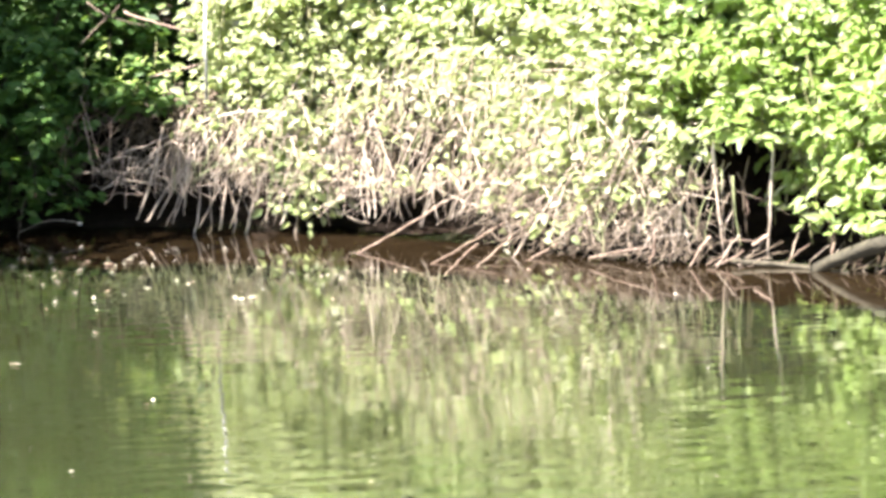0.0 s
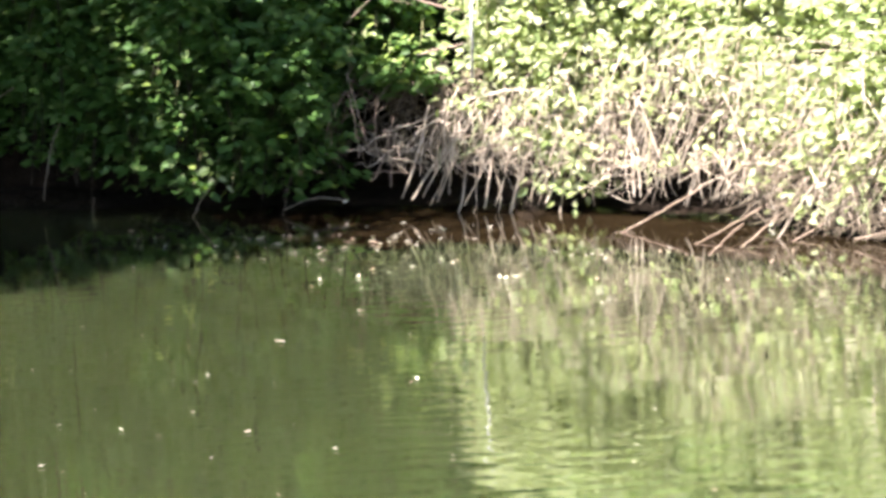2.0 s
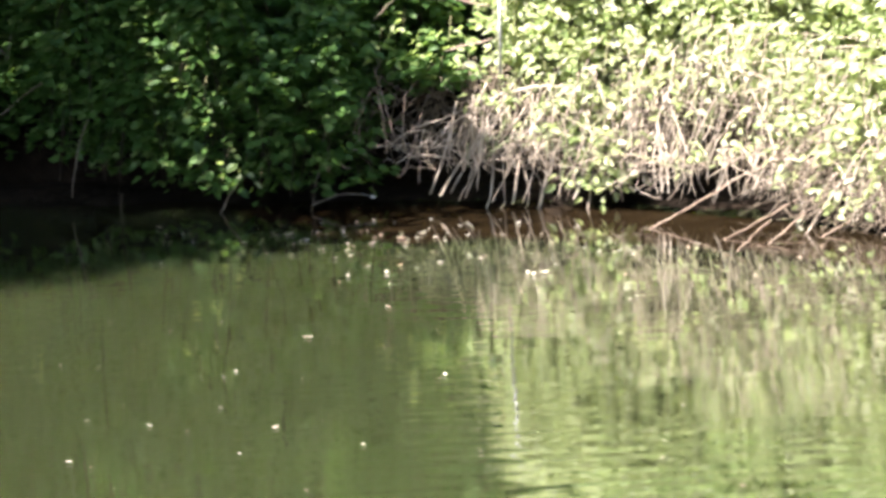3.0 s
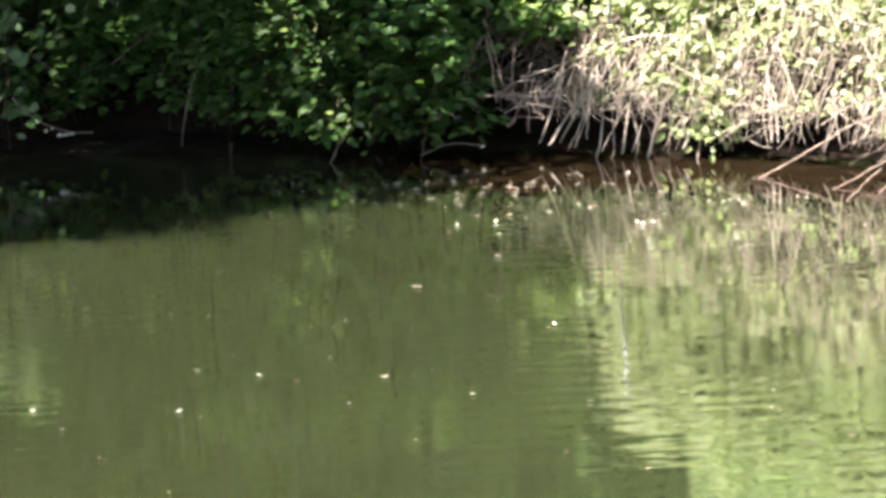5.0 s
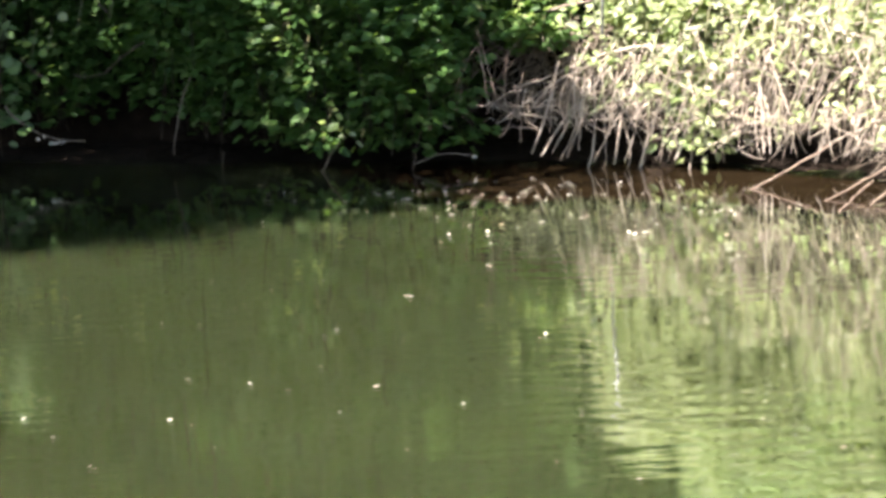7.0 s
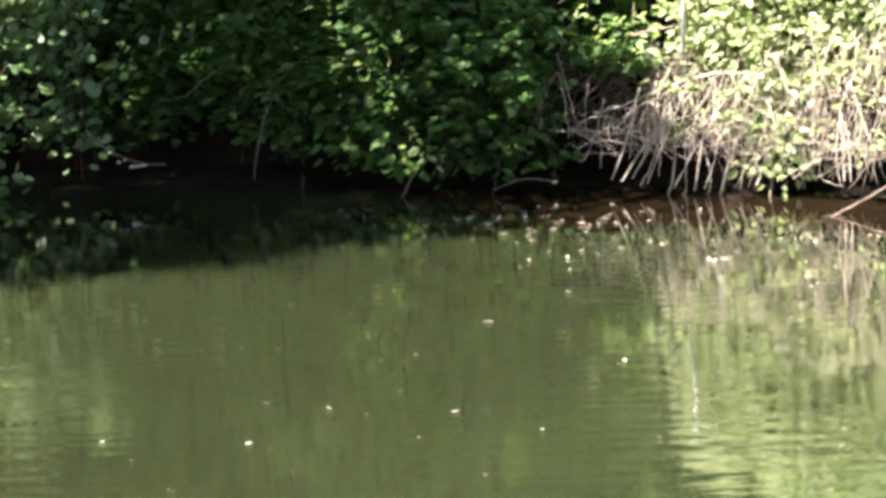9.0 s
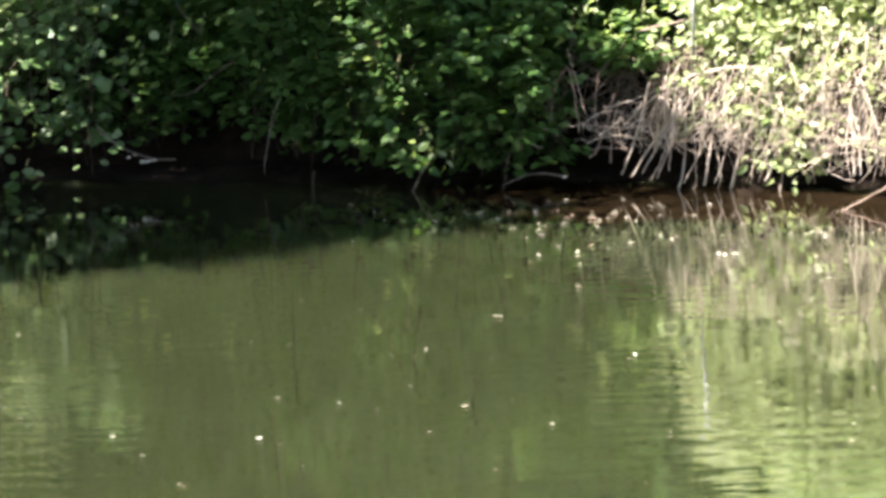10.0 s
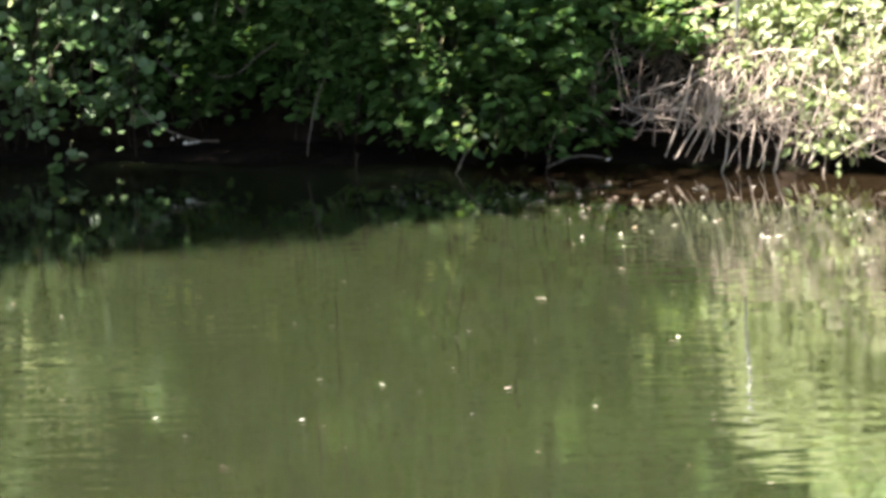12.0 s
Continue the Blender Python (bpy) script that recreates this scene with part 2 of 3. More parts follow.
def build_ground():
    xs = np.concatenate([np.linspace(-600, -20, 12), np.linspace(-14, -4.5, 20), np.arange(-4.2, 5.6, 0.06), np.linspace(6, 14, 18), np.linspace(20, 600, 12)])
    ds = np.concatenate([np.linspace(-570, -40, 8), np.linspace(-32, -22, 14), np.linspace(-20, -2, 10), np.arange(-1.5, 1.8, 0.05), np.linspace(1.9, 6, 12), np.linspace(8, 600, 14)])
    X, Dd = np.meshgrid(xs, ds, indexing="ij")
    w = np.interp(Dd, (-22, -10), (0, 1))
    Y = Dd + shore(X) * w
    Z = ground_z(X, Y)
    rough = np.array([noise.noise((x * 2.3, y * 2.3, 0)) + 0.6 * noise.noise((x * 7, y * 7, 3)) for x, y in zip(X.ravel(), Y.ravel())]).reshape(X.shape)
    d = Y - shore(X)
    Z = Z + rough * np.where(d > 0.35, 0.035, 0.012) + 0.06 * np.where(d > 1.05, 1, 0) * np.maximum(rough, 0)
    a, b = X.shape
    i = np.arange(a * b).reshape(a, b)
    faces = np.stack([i[:-1, :-1], i[1:, :-1], i[1:, 1:], i[:-1, 1:]], -1).reshape(-1, 4)
    ob = link_mesh("ground", np.stack([X, Y, Z], -1).reshape(-1, 3), faces, SOIL, smooth=True)
    tagged(ob, "dark muddy river bank and bed", "ground", kind="structure")


build_ground()
ob = link_mesh("water", [(-600, -29, 0), (600, -29, 0), (600, 12, 0), (-600, 12, 0)], [(0, 1, 2, 3)], WATER)
tagged(ob, "still olive-green murky river water with faint ripples", "river", kind="structure")


def mud_shelf(x0, x1, seed):
    """Wet mud flat level with the surface along the waterline, under a film of water."""
    xs, ds = np.linspace(x0, x1, 150), np.linspace(-2.4, 0.1, 50)
    X, Dd = np.meshgrid(xs, ds, indexing="ij")
    Y = shore(X) + Dd
    n = np.array([noise.noise((x * 2.5, y * 1.5, seed)) + 0.7 * noise.noise((x * 8, y * 4, seed)) for x, y in zip(X.ravel(), Y.ravel())]).reshape(X.shape)
    end = np.minimum(X - x0, x1 - X)
    Z = np.interp(Dd, (-2.4, -1.3, 0.0, 0.1), (-0.00175, 0.0006, 0.00125, 0.0)) + 0.0005 * n + np.interp(end, (0, 1.4), (-0.003, 0))
    i = np.arange(X.size).reshape(X.shape)
    f = np.stack([i[:-1, :-1], i[1:, :-1], i[1:, 1:], i[:-1, 1:]], -1).reshape(-1, 4)
    ob = link_mesh("mud_shelf", np.stack([X, Y, Z], -1).reshape(-1, 3), f, MUD, smooth=True)
    tagged(ob, "wet reddish-brown mud at the waterline", "mud", kind="structure")


mud_shelf(-1.5, 6.5, 2)


# ---- shrubs ----
SHAPES = {
    "narrow": leaf_shape(0.23, 0.05, 0.14, 0.62),
    "broad": leaf_shape(0.33, 0.06, 0.12, 0.75),
    "oval": leaf_shape(0.26, 0.06, 0.14, 0.72),
    "round": leaf_shape(0.42, 0.05, 0.08, 0.95),
}
FAR_LEAF = np.array([(0, 0, 0), (0.45, 0.30, 0.06), (0.45, -0.30, 0.06), (1, 0, -0.1)], float)
SINGLE = {}


def single_leaf(shape, mat):
    key = (shape, mat.name)
    if key not in SINGLE:
        me = bpy.data.meshes.new("leaf")
        me.from_pydata(SHAPES[shape].tolist(), [], [tuple(q) for q in LEAF_FACES])
        me.materials.append(mat)
        SINGLE[key] = me
    return SINGLE[key]


def shrub(name, label, category, xc, hw, low, top, shape, size, mat, bark, canes, seed, front=0.0, back=0.9, base=(1.25, 1.75), thin=0.15, droop=1.5, pieces=150, spread=0.14, group="", nodes_step=0.05, per=4, lift=0.0, cut=None):
    """A shrub on the bank: arching canes from its root, side twigs with leaves; leaves hang down to about low."""
    rng = np.random.RandomState(seed)
    root = new(name)
    root.location = (xc, float(shore(xc)) + (base[0] + base[1]) / 2, float(ground_z(xc, float(shore(xc)) + (base[0] + base[1]) / 2)))
    off = np.array(root.location)
    pos, along, norm, size_of = [], [], [], []
    for i in range(canes):
        xb = xc + rng.uniform(-hw, hw) * 0.8
        yb = shore(xb) + rng.uniform(*base)
        zb = float(ground_z(xb, yb)) - 0.03
        zt = zb + (top - zb) * rng.uniform(0.35, 1.0)
        xt = xc + rng.uniform(-hw, hw)
        k = rng.rand()
        dt = front + (back - front) * k ** 1.3
        tip = np.array([xt, shore(xt) + dt, low + (zt - low) * rng.rand() ** droop])
        ctrl = np.array([(xb * 0.6 + xt * 0.4), shore((xb + xt) / 2) + (dt * 0.6 + 0.35), zt * 1.12])
        s = np.linspace(0, 1, 14)[:, None]
        line = (1 - s) ** 2 * np.array([xb, yb, zb]) + 2 * s * (1 - s) * ctrl + s ** 2 * tip
        line += rng.normal(0, 0.012, line.shape) * s
        c = link_mesh("cane", *tube(line - off, 0.008, 0.003, 5, 0.2, i), bark, root)
        length = np.linalg.norm(np.diff(line, axis=0), axis=1).sum()
        count = int(length / nodes_step)
        for s1 in rng.uniform(0.22, 1.0, count):
            j = s1 * 13
            a = int(min(j, 12))
            p = line[a] + (line[a + 1] - line[a]) * (j - a)
            ang = rng.uniform(0, 2 * np.pi)
            way = np.array([np.cos(ang), np.sin(ang) * 0.8 - 0.35, rng.uniform(-0.35, 0.55)])
            way /= np.linalg.norm(way)
            reach = spread * rng.uniform(0.4, 1.3)
            m = rng.randint(max(1, per - 1), per + 2)
            q = np.linspace(0.25, 1, m)
            pos.append(p + way * reach * q[:, None] + rng.normal(0, 0.012, (m, 3)))
            side = np.where(np.arange(m) % 2 == 0, 1, -1)[:, None] * np.cross(way, (0, 0, 1.0))
            al = way * 0.7 + side * 0.8 + np.array([0, -0.25, -0.35 + lift]) + rng.normal(0, 0.25, (m, 3))
            al[-1] = way + np.array([0, -0.2, -0.3])
            along.append(al)
            norm.append(np.array([-0.2, -0.58, 0.7] if mat != SHADED else [-0.1, -0.3, 0.9]) + rng.normal(0, 0.4 if mat != SHADED else 0.3, (m, 3)))
            size_of.append(size * rng.uniform(0.6, 1.2, m))
    pos, along, norm, size_of = (np.concatenate(v) for v in (pos, along, norm, size_of))
    wob = np.array([noise.noise((x * 3.1, y * 3.1, seed)) for x, y in pos[:, :2]])
    keep = (pos[:, 2] > low + 0.14 * wob) & (pos[:, 2] < top + 0.25)
    keep &= rng.rand(len(pos)) < np.clip((pos[:, 2] - low) / thin, 0.1, 1)
    hole = np.array([noise.noise((p[0] * 4.5, p[1] * 3, p[2] * 4.5 + seed)) for p in pos])
    keep &= hole > (-0.6 if mat in (BRIGHT, PALE, PALED) else -0.5)
    if cut:
        keep &= ~((pos[:, 0] > cut[0]) & (pos[:, 0] < cut[1]) & (pos[:, 2] < cut[2] + 0.22 * wob) & (rng.rand(len(pos)) > 0.2))
    pos, along, norm, size_of = pos[keep], along[keep], norm[keep], size_of[keep]
    near = np.argsort(pos[:, 1] - shore(pos[:, 0]))[: pieces]
    rest = np.setdiff1d(np.arange(len(pos)), near)
    f = link_mesh("foliage", *leaf_mesh(pos[rest] - off, along[rest], norm[rest], size_of[rest], SHAPES[shape]), mat, root)
    tagged(f, kind="stuff")
    me = single_leaf(shape, mat)
    for i in near:
        x = unit(along[i])
        z = unit(norm[i] - (norm[i] @ x) * x)
        y = np.cross(z, x)
        leaf = new("leaf", me)
        leaf.parent = root
        leaf.matrix_local = Matrix.Translation(Vector(pos[i] - off)) @ Matrix(np.stack([x, y, z], 1).tolist()).to_4x4() @ Matrix.Scale(float(size_of[i]), 4)
    return tagged(root, label, category, group)


SUNNY = "sunlit yellow-green bramble shrub arching over the water"
for k, (xc, hw, low, top, n, thin) in enumerate((
        (1.03, 0.20, 0.66, 1.4, 32, 0.25),
        (1.10, 0.42, 0.50, 2.0, 62, 0.6),
        (1.20, 0.12, 0.07, 1.0, 20, 0.05),
        (1.62, 0.45, 0.55, 2.0, 56, 0.9),
        (2.10, 0.40, 0.34, 2.1, 64, 0.8),
        (2.42, 0.26, 0.06, 1.3, 34, 0.3),
        (2.72, 0.36, 0.16, 2.1, 58, 0.5),
        (2.72, 0.30, 0.3, 1.2, 34, 0.2))):
    shrub("bramble_shrub", SUNNY, "shrub", xc, hw, low, top, "oval", 0.068, PALE if xc > 1 else BRIGHT, GREENSTEM, n, 11 + k, group="sunlit shrubs on the bank", nodes_step=0.043, thin=thin, front=-0.02, back=0.8 if top > 1.1 else 0.25, cut=(2.96, 3.46, 0.46))
# out of view: added tops whose paled leaves brighten the reflection
for k, (xc, hw) in enumerate(((1.5, 0.34), (2.05, 0.45), (2.7, 0.45), (3.5, 0.45), (4.3, 0.45))):
    shrub("bramble_shrub", "unseen bramble tops, leaves paled to brighten their reflection", "shrub", xc, hw, 1.15, 2.45, "oval", 0.075, PALED, GREENSTEM, 44, 131 + k, group="sunlit shrubs on the bank", nodes_step=0.043, thin=0.1, front=0.25, back=0.95, pieces=20)
for k, (xc, hw, low, top, n) in enumerate(((3.25, 0.40, 0.50, 2.3, 66), (3.85, 0.42, 0.08, 2.3, 76), (4.55, 0.5, 0.15, 2.3, 50), (5.5, 0.7, 0.15, 2.3, 40))):
    shrub("leafy_shrub", "tall light-green leafy shrub in full sun on the bank", "shrub", xc, hw, low, top, "narrow", 0.092, BRIGHT, GREENSTEM, n, 31 + k,
          group="sunlit shrubs on the bank", droop=1.7, front=-0.05, back=0.8, cut=(2.96, 3.46, 0.46))
# shrubs under the tree, their leaf colour lowered to deepen the shade
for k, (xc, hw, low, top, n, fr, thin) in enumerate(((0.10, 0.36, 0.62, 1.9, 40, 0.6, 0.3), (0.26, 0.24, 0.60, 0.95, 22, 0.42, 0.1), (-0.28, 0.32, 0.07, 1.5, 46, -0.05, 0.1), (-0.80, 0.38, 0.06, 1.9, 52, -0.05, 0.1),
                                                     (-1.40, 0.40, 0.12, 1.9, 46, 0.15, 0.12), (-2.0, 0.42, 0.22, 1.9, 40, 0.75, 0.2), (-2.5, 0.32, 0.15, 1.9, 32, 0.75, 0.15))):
    shrub("shaded_shrub", "dense shrub on the bank, leaves coloured darker for tree shade", "shrub", xc, hw, low, top, "broad", 0.078, SHADED, SHADEBARK, n, 51 + k, lift=0.22,
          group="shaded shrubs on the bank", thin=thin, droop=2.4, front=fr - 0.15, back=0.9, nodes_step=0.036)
for k, (xc, hw, low, top, n) in enumerate(((-2.95, 0.46, 0.05, 1.9, 31), (-3.6, 0.42, 0.10, 2.0, 34), (-4.5, 0.6, 0.2, 2.2, 34))):
    shrub("round_leaved_shrub", "half-shaded shrub with glossy round leaves above the water", "shrub", xc, hw, low, top, "round", 0.066, ROUND, SHADEBARK, n, 71 + k,
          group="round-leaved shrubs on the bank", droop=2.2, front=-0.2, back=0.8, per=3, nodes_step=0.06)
# taller shrubs behind; darker leaf colour stands in for shade on one stretch
for k, (xc, mat, shape) in enumerate(((-7.5, SHADED, "oval"), (-5.2, SHADED, "oval"), (-3.0, SHADED, "oval"), (-0.75, SHADED, "oval"), (0.2, SHADED, "oval"), (2.5, BRIGHT, "oval"), (3.3, BRIGHT, "oval"), (4.9, BRIGHT, "narrow"), (7.2, BRIGHT, "narrow"), (9.8, BRIGHT, "oval"))):
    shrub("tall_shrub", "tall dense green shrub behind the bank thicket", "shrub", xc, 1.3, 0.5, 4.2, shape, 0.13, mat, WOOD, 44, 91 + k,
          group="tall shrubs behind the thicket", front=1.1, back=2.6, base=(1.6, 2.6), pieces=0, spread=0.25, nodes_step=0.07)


# ---- the shade tree further along the bank ----
def tree(name, label, x, y, crown, radii, seed, clumps=330, per=64, sigma=0.36, leaf=0.12, group="", boughs=(), thin=(), gaps=()):
    """gaps: openings in the crown through which the sun reaches a place, with their half width."""
    rng = np.random.RandomState(seed)
    root = new(name)
    z0 = float(ground_z(x, y))
    root.location = (x, y, z0)
    off = np.array([x, y, z0])
    c, r = np.array(crown), np.array(radii)
    link_mesh("trunk", *tube(bend((0, 0, -0.2), (0.2, -0.6, 2.2), c - off - (0, 0, 0.6), 10), 0.28, 0.13, 10, 0.08, seed), WOOD, root, True)
    ends = []
    for i in range(26):
        e = c + r * unit(rng.normal(0, 1, 3) * (1, 1, 0.6)) * rng.uniform(0.6, 0.95)
        st = off + (c - off - (0, 0, 0.6)) * rng.uniform(0.55, 1.0)
        m = (st + e) / 2 + rng.normal(0, 0.25, 3) + (0, 0, 0.2)
        link_mesh("limb", *tube(bend(st - off, m - off, e - off, 8), 0.07, 0.015, 6, 0.1, i), WOOD, root)
        ends += [e, (m + e) / 2]
    spots = [c + r * unit(rng.normal(0, 1, 3)) * rng.uniform(0.25, 1.0) ** 0.5 for i in range(clumps)]
    for q, rr, m in boughs:
        q, rr = np.array(q), np.array(rr)
        link_mesh("limb", *tube(bend(c - off, (c + q) / 2 - off + (0, 0, 0.5), q - off, 10), 0.09, 0.02, 6, 0.1, 7), WOOD, root)
        spots += [q + rr * unit(rng.normal(0, 1, 3)) * rng.rand() ** 0.5 for i in range(m)]
    pos = np.concatenate([p + rng.normal(0, 1, (per, 3)) * (sigma, sigma, sigma * 0.6) for p in spots + ends])
    for q, rr, m in thin:
        own, q, rr = np.random.RandomState(m), np.array(q), np.array(rr)
        link_mesh("limb", *tube(bend(c - off, (c + q) / 2 - off + (0, 0, 0.5), q - off, 10), 0.07, 0.015, 6, 0.1, 8), WOOD, root)
        pos = np.concatenate([pos] + [q + rr * unit(own.normal(0, 1, 3)) * own.rand() ** 0.5 + own.normal(0, 1, (per, 3)) * (sigma, sigma * 0.8, 0.15) for i in range(m)])
    for q, wide in gaps:
        w = pos - np.array(q)
        side = np.linalg.norm(w - (w @ np.array(SUN))[:, None] * np.array(SUN), axis=1)
        pos = pos[(side > wide) | (rng.rand(len(pos)) < 0.1)]
    n = len(pos)
    al = rng.normal(0, 1, (n, 3)) + (0, 0, -0.5)
    f = link_mesh("crown", *leaf_mesh(pos - off, al, rng.normal(0, 0.5, (n, 3)) + (0, 0, 1), leaf * rng.uniform(0.75, 1.25, n), FAR_LEAF, ((0, 2, 3), (0, 3, 1))), CROWNLEAF, root)
    tagged(f, kind="stuff")
    return tagged(root, label, "tree", group)


rng = np.random.RandomState(8)
SUN_GAPS = []
for n, x0, x1, z0, z1, deep, w0, w1 in ((17, -3.7, -2.75, 0.42, 1.5, 0.05, 0.13, 0.21), 
                                        (3, -1.3, -0.6, 0.2, 1.1, 0.05, 0.10, 0.13), (17, -3.6, -2.75, 1.3, 2.4, 0.4, 0.15, 0.25), (6, -1.7, -0.3, 1.35, 2.2, 0.5, 0.12, 0.2),
                                        (5, -2.7, -1.6, 0.5, 1.2, 0.4, 0.06, 0.10),
                                        (26, -0.68, 0.1, 0.2, 1.15, -0.1, 0.033, 0.057), (6, -1.9, -1.1, 0.4, 1.1, 0.1, 0.035, 0.055)):
    for x in rng.uniform(x0, x1, n):
        SUN_GAPS.append(((x, float(shore(x)) + deep, rng.uniform(z0, z1)), rng.uniform(w0, w1)))
for x, y, z, w in ((-0.96, 0.66, 0.77, 0.06), (-0.94, 0.64, 0.56, 0.06), (-0.80, 0.56, 0.22, 0.12), (-0.80, 0.58, 0.38, 0.10), (-2.36, 1.20, 0.19, 0.055), (-2.44, 1.25, 0.66, 0.05), (-2.35, 1.22, 0.68, 0.05), (-2.17, 1.17, 0.82, 0.08), (-1.99, 1.10, 0.86, 0.08), (0.18, 0.72, 0.90, 0.08), (0.45, 0.62, 0.86, 0.11), (0.32, 0.68, 0.74, 0.08)):
    SUN_GAPS.append(((x, y, z), w))
FLECKS = [(-3.22, 1.25), (-3.12, 1.45), (-3.05, 1.08), (-2.96, 1.32), (-2.88, 1.55), (-2.78, 1.15), (-2.62, 1.28), (-3.32, 1.02)]
for x, z in FLECKS:
    SUN_GAPS.append(((x, float(shore(x)) - 0.12, z), 0.11 if x < -2.9 else 0.06))
# boughs and thin limbs are added out of view to darken spots below
tree("shade_tree", "broad leafy tree overhanging and shading the bank", -8.2, 4.2, (-7.0, 0.5, 6.2), (5.1, 5.1, 2.3), 5, 540, 110, 0.36, 0.15, boughs=(((-1.6, -0.05, 3.6), (0.95, 0.42, 0.25), 5), ((-1.62, -0.5, 3.6), (0.2, 0.3, 0.2), 3), ((-3.65, 0.0, 3.8), (0.3, 0.4, 0.2), 8), ((-4.5, -1.75, 4.1), (1.4, 1.5, 0.3), 54), ((-5.6, -2.9, 4.2), (1.1, 1.3, 0.3), 38)),
     thin=(((-3.75, -2.35, 4.1), (0.95, 0.4, 0.15), 14), ((-4.1, -3.15, 4.1), (1.1, 0.45, 0.15), 8), ((-2.75, -1.95, 4.0), (0.5, 0.2, 0.15), 4)), gaps=SUN_GAPS)
for k in range(8):
    x = -13 + 3.7 * k
    y = float(shore(x)) + 6.5 + (k % 3)
    tree("background_tree", "tall leafy tree standing behind the bank shrubs", x, y, (x, y - 0.6, 5.2), (2.7, 1.8, 4.4), 60 + k, 150, 44, 0.5, 0.22, "trees behind the bank")
    tree("background_tree", "tall leafy tree standing behind the bank shrubs", x + 1.8, y + 5, (x + 1.8, y + 4.6, 5.6), (2.9, 2.0, 5.0), 160 + k, 150, 44, 0.6, 0.32, "trees behind the bank")


# ---- dead stems, sticks and logs ----
def stem(name, label, a, b, c, r, mat=DRY, category="stem", group="", taper=0.6, sides=6, seed=0, parent=None):
    line = bend(a, b, c, 12)
    line[1:-1] += np.random.RandomState(seed + 900).normal(0, 0.0022, (10, 3))
    if parent:
        v, f = tube(line - np.array(parent.location), r, r * taper, sides, 0.28, seed)
        return link_mesh(name, v, f, mat, parent, True)
    off = np.array(a)
    v, f = tube(line - off, r, r * taper, sides, 0.22, seed)
    ob = link_mesh(name, v, f, mat, None, True)
    ob.location = a
    return tagged(ob, label, category, group)


CLUMPS = []
for x in np.arange(0.0, 3.1, 0.22):
    y = float(shore(x)) + 0.6
    root = new("dead_stem_clump")
    root.location = (x, y, float(ground_z(x, y)))
    CLUMPS.append(tagged(root, "clump of dry pale dead stems hanging over the bank", "dead stems", "clumps of dead stems"))


def clump_at(x):
    return min(CLUMPS, key=lambda o: abs(o.location.x - x))


def hanging(rows, seed, mat=DRY):
    """Stems that hang from the mat: x and z of their upper end, middle and tip, and the radius."""
    for k, (x0, z0, xm, zm, x1, z1, r) in enumerate(rows):
        if z0 > zm + 0.08:
            x0, z0 = x0 + 0.25 * (x0 - xm), z0 + 0.25 * (z0 - zm)
        a, b, c = ((x, float(shore(x)) + d, z) for x, d, z in ((x0, 0.05, z0 + 0.015), (xm, -0.02, zm + 0.015), (x1, -0.07, z1 + 0.015)))
        stem("stem", "", a, b, c, r * 0.8, mat, seed=seed + k, parent=clump_at(x0), taper=0.75)


# thin stems at the edge of the mat; darker REDDISH stands in for shade
hanging(((0.27, 0.45, 0.21, 0.26, 0.14, 0.16, 0.0042), (0.24, 0.40, 0.26, 0.25, 0.25, 0.13, 0.0042), (0.05, 0.70, 0.10, 0.50, 0.15, 0.31, 0.0036),
         (-0.04, 0.56, -0.07, 0.47, -0.09, 0.40, 0.0042), (0.05, 0.60, 0.08, 0.42, 0.08, 0.29, 0.0036), (0.15, 0.19, 0.24, 0.21, 0.35, 0.20, 0.0034),
         (0.02, 0.62, -0.04, 0.52, -0.06, 0.36, 0.003), (0.20, 0.58, 0.18, 0.44, 0.19, 0.30, 0.003)), 0, REDDISH)
# the ridge of the mat, and stems hanging from it to the mud
hanging(((0.23, 0.42, 0.44, 0.49, 0.65, 0.59, 0.006), (0.65, 0.57, 0.84, 0.63, 1.04, 0.65, 0.009), (0.46, 0.50, 0.39, 0.26, 0.31, 0.07, 0.0066),
         (0.54, 0.30, 0.44, 0.17, 0.36, 0.06, 0.008), (0.53, 0.48, 0.56, 0.44, 0.57, 0.38, 0.005), (0.66, 0.34, 0.65, 0.15, 0.61, -0.02, 0.008),
         (0.61, 0.28, 0.54, 0.13, 0.50, 0.05, 0.0066), (0.82, 0.36, 0.78, 0.15, 0.75, 0.01, 0.008), (1.05, 0.44, 0.95, 0.18, 0.88, -0.06, 0.0115),
         (1.05, 0.43, 0.96, 0.35, 0.86, 0.25, 0.010), (0.71, 0.22, 0.71, 0.06, 0.69, -0.01, 0.0036), (0.82, 0.20, 0.84, 0.07, 0.82, -0.01, 0.005)), 20)
hanging(((1.19, 0.36, 1.12, 0.14, 1.07, 0.04, 0.008), (1.18, 0.16, 1.15, 0.0, 1.14, -0.06, 0.0066), (1.53, 0.45, 1.53, 0.23, 1.53, 0.10, 0.0115),
         (1.56, 0.32, 1.56, 0.18, 1.56, 0.10, 0.0066), (1.31, 0.31, 1.36, 0.14, 1.41, 0.11, 0.0052), (1.41, 0.10, 1.46, 0.14, 1.51, 0.19, 0.0052),
         (1.41, 0.10, 1.47, 0.07, 1.53, 0.07, 0.004), (1.39, 0.49, 1.41, 0.32, 1.38, 0.17, 0.005), (1.52, 0.56, 1.45, 0.38, 1.41, 0.23, 0.005)), 40)
STICK = "bare pinkish-brown stick leaning into the water"
